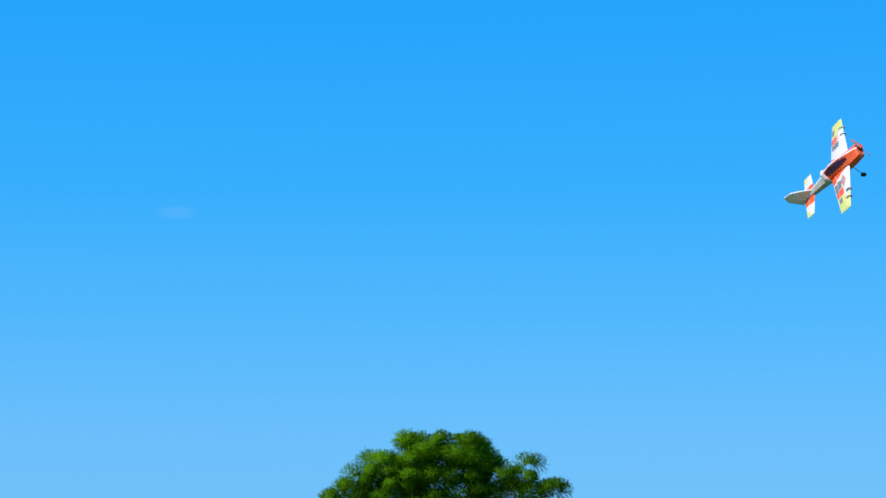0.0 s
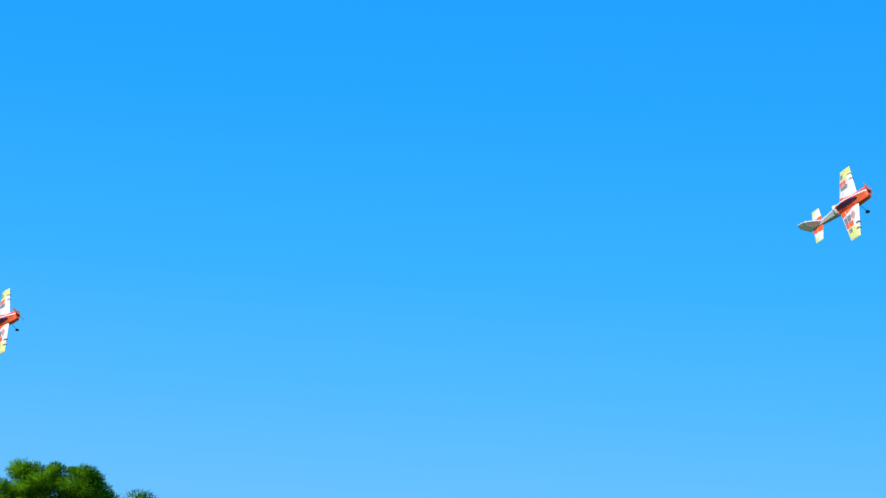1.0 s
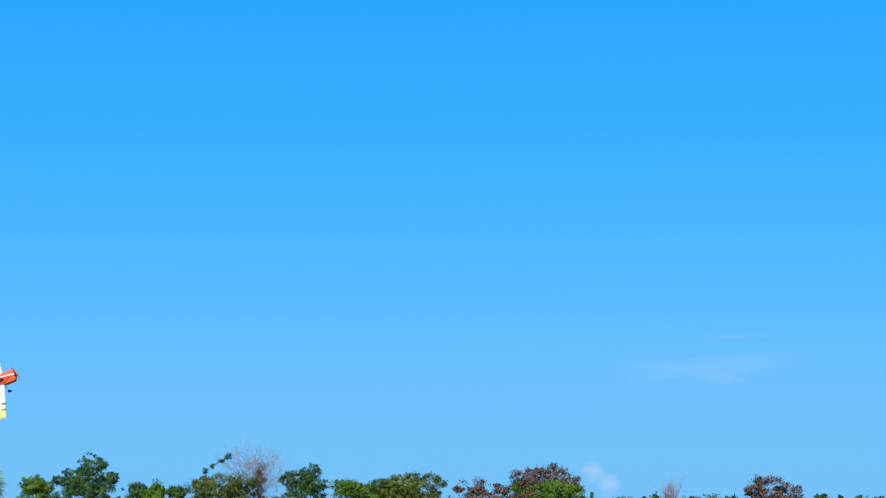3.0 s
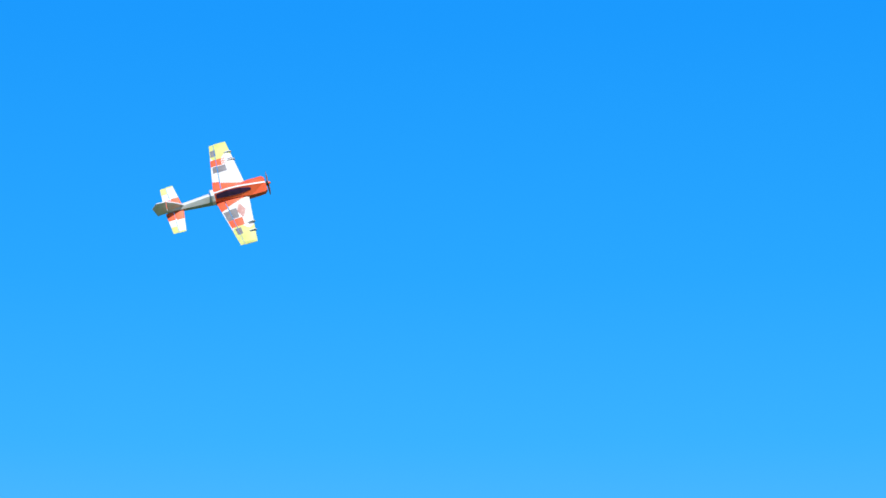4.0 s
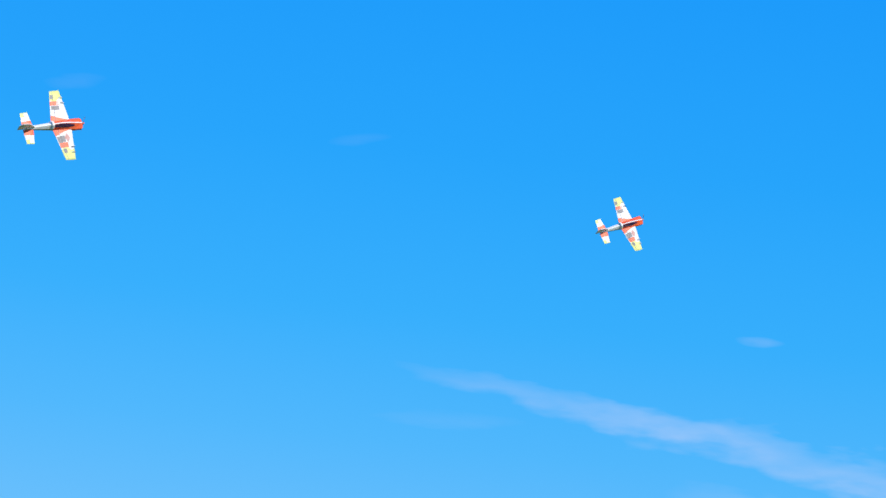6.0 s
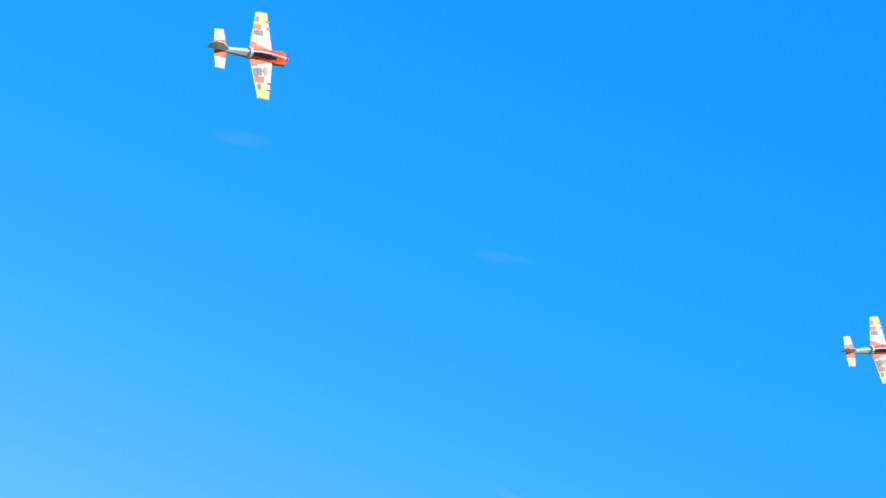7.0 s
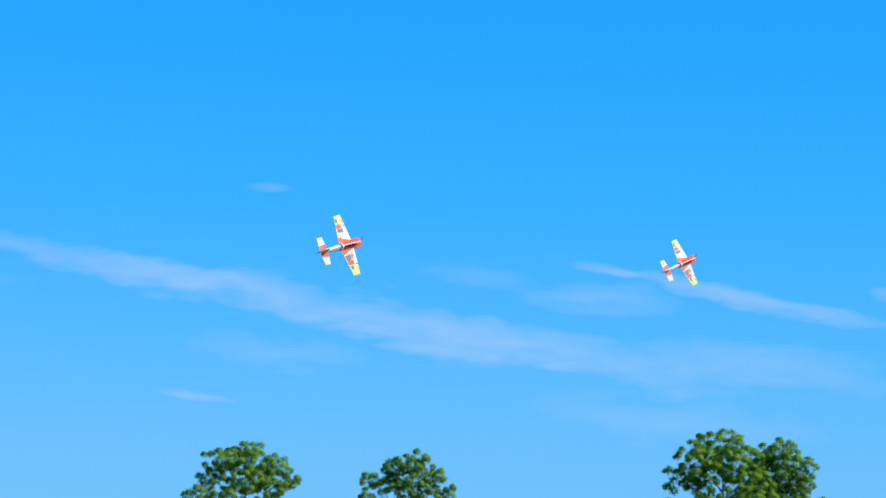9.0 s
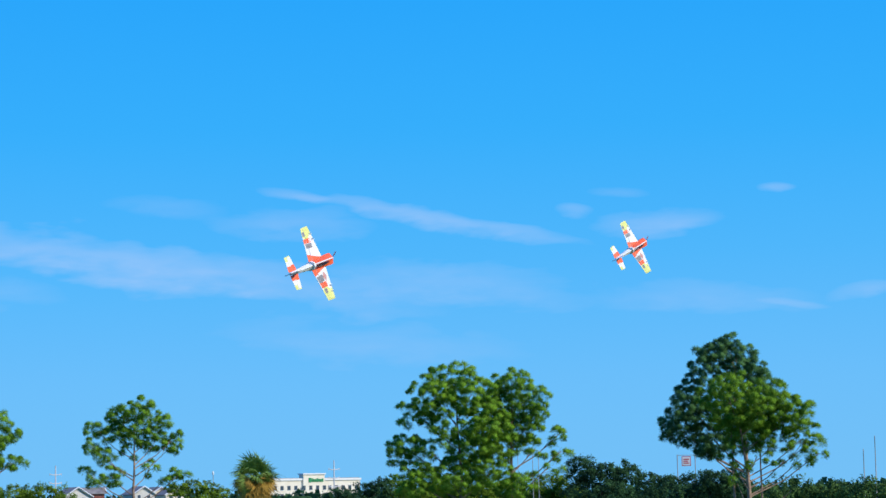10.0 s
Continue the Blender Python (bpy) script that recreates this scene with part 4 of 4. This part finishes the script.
def aeroplane(m):
    p = root("model_aeroplane", m @ Matrix.Scale(PLANE_SIZE, 4), "orange, white and yellow foam model aeroplane banking in flight", "model aeroplane", "model aeroplanes")
    front = [(0.287, 0.06, -0.04, 0.012, 0.034), (0.265, 0.076, -0.052, 0.016, 0.046), (0.15, 0.076, -0.062, 0.018, 0.078), (0.06, 0.066, -0.064, 0.026, 0.1),
             (-0.06, 0.056, -0.06, 0.032, 0.11), (-0.165, 0.05, -0.054, 0.03, 0.094)]
    loft(front, [M_ORANGE, M_WHITE], p, "fuselage", paint=lambda s, k: 1 if k == 4 else 0)
    rear = [(-0.165, 0.046, -0.05, 0.026, 0.08), (-0.3, 0.037, -0.038, 0.022, 0.06), (-0.46, 0.026, -0.024, 0.018, 0.038), (-0.585, 0.014, -0.012, 0.014, 0.022)]
    # right side wall is greyer: shade of the lower flank put into the colour
    loft(rear, [M_WHITE, M_SHADE_GREY], p, "turtledeck", "white foam rear body", paint=lambda s, k: 1 if k == 6 else 0)
    collar = mesh_ob("canopy_collar", *prism([(-0.06, -0.01), (0.06, -0.01), (0.058, 0.056), (0.026, 0.104), (-0.026, 0.104), (-0.058, 0.056)], 0.03), M_WHITE, p)
    collar.matrix_local = pose(-0.18, 0, 0, 0, 0, 90)
    # glazing beside the ridge
    v, q = [], []
    for x, w, zs, zr, f0, f1 in ((0.15, 0.076, 0.018, 0.078, 0.6, 0.74), (0.06, 0.066, 0.026, 0.1, 0.34, 0.88), (-0.06, 0.056, 0.032, 0.11, 0.26, 0.9), (-0.15, 0.0512, 0.0304, 0.0965, 0.38, 0.86)):
        for f in (f0, f1):
            v.append(Vector((x, -(w + (0.007 - w) * f + 0.004), zs + (zr - zs) * f + 0.002)))
    n = len(v)
    v += [a + Vector((0, 0.007, -0.004)) for a in v]
    for s in range(3):
        q.append((2 * s, 2 * s + 1, 2 * s + 3, 2 * s + 2))
    q += [(0, 2, 2 + n, n), (2, 4, 4 + n, 2 + n), (4, 6, 6 + n, 4 + n), (1, n + 1, n + 3, 3), (3, n + 3, n + 5, 5), (5, n + 5, n + 7, 7), (0, n, n + 1, 1), (6, 7, n + 7, n + 6)]
    mesh_ob("canopy", v, q, M_CANOPY, p, "dark glossy canopy")
    for side in (1, -1):
        aerofoil("wing", "aileron", p, side, 0.03, 0.5, (0.125, 0.07), (-0.165, -0.075), 0.045, 0.74, wing_paint, 84, 22)
        for u in (0.6, 0.77):
            lead_x = 0.125 - 0.055 * u
            rim = [(lead_x + 0.024 * math.cos(radians(k)) - 0.012, 0.026 * math.sin(radians(k))) for k in range(-90, 91, 18)] + [(lead_x - 0.05, 0.02), (lead_x - 0.065, 0.0), (lead_x - 0.05, -0.02)]
            fence = mesh_ob("wing_fence", *prism(rim, 0.006), M_WHITE, p, "small white foam fence on the leading edge")
            fence.location = (0, side * (0.03 + 0.47 * u), 0)
        aerofoil("tailplane", "elevator", p, side, 0.01, 0.225, (-0.44, -0.475), (-0.6, -0.585), 0.016, 0.55, tail_paint, 16, 8)
    fin = mesh_ob("fin", *prism([(-0.42, 0.03), (-0.51, 0.13), (-0.575, 0.185), (-0.575, 0.0)], 0.012), M_WHITE, p)
    mesh_ob("rudder", *prism([(-0.58, 0.186), (-0.66, 0.195), (-0.7, 0.12), (-0.665, -0.03), (-0.58, -0.02)], 0.011), M_WHITE, fin)
    mesh_ob("motor", *tube([(0.28, 0, 0), (0.302, 0, 0)], [0.02, 0.02], 12), M_BLACK, p)
    prop = mesh_ob("propeller", *tube([(0.3, 0, 0), (0.306, 0, 0), (0.312, 0, 0)], [0.012, 0.012, 0.008], 10), M_BLACK, p)
    for s in (1, -1):
        vv = []
        for r, ch, tw in ((0.01, 0.007, 60), (0.05, 0.013, 35), (0.09, 0.011, 22), (0.118, 0.004, 16)):
            a = radians(tw)
            for e in (-1, 1):
                vv.append(Vector((0.306 + e * ch * math.sin(a) * s, r * s * 0.5 + e * ch * math.cos(a) * 0.87, r * s * 0.87 - e * ch * math.cos(a) * 0.5)))
        k = len(vv)
        vv += [a + Vector((0.003, 0, 0)) for a in vv]
        qq = []
        for j in range(3):
            b = 2 * j
            qq += [(b, b + 1, b + 3, b + 2), (k + b + 2, k + b + 3, k + b + 1, k + b), (b, b + 2, k + b + 2, k + b), (b + 1, k + b + 1, k + b + 3, b + 3)]
        mesh_ob("blade", vv, qq, M_PINK, prop)
    mesh_ob("spinner", *tube([(0.31, 0, 0), (0.32, 0, 0), (0.333, 0, 0)], [0.014, 0.012, 0.003], 10), M_ORANGE, prop)
    for s in (1, -1):
        leg = mesh_ob("landing_leg", *tube([(0.07, s * 0.03, -0.06), (0.085, s * 0.075, -0.12), (0.095, s * 0.105, -0.165)], [0.004, 0.003, 0.003], 6), M_BLACK, p)
        mesh_ob("wheel", *tube([(0.095, s * 0.1, -0.165), (0.095, s * 0.104, -0.165), (0.095, s * 0.114, -0.165), (0.095, s * 0.118, -0.165)], [0.02, 0.026, 0.026, 0.02], 16), M_BLACK, leg)
    return p


lead = aeroplane(pose(30.909, -6.642, 6.714, 77.136, -24.521, -44.729))
copy_thing(lead, pose(22.873, -3.175, 5.774, 77.310, -17.561, -35.015))
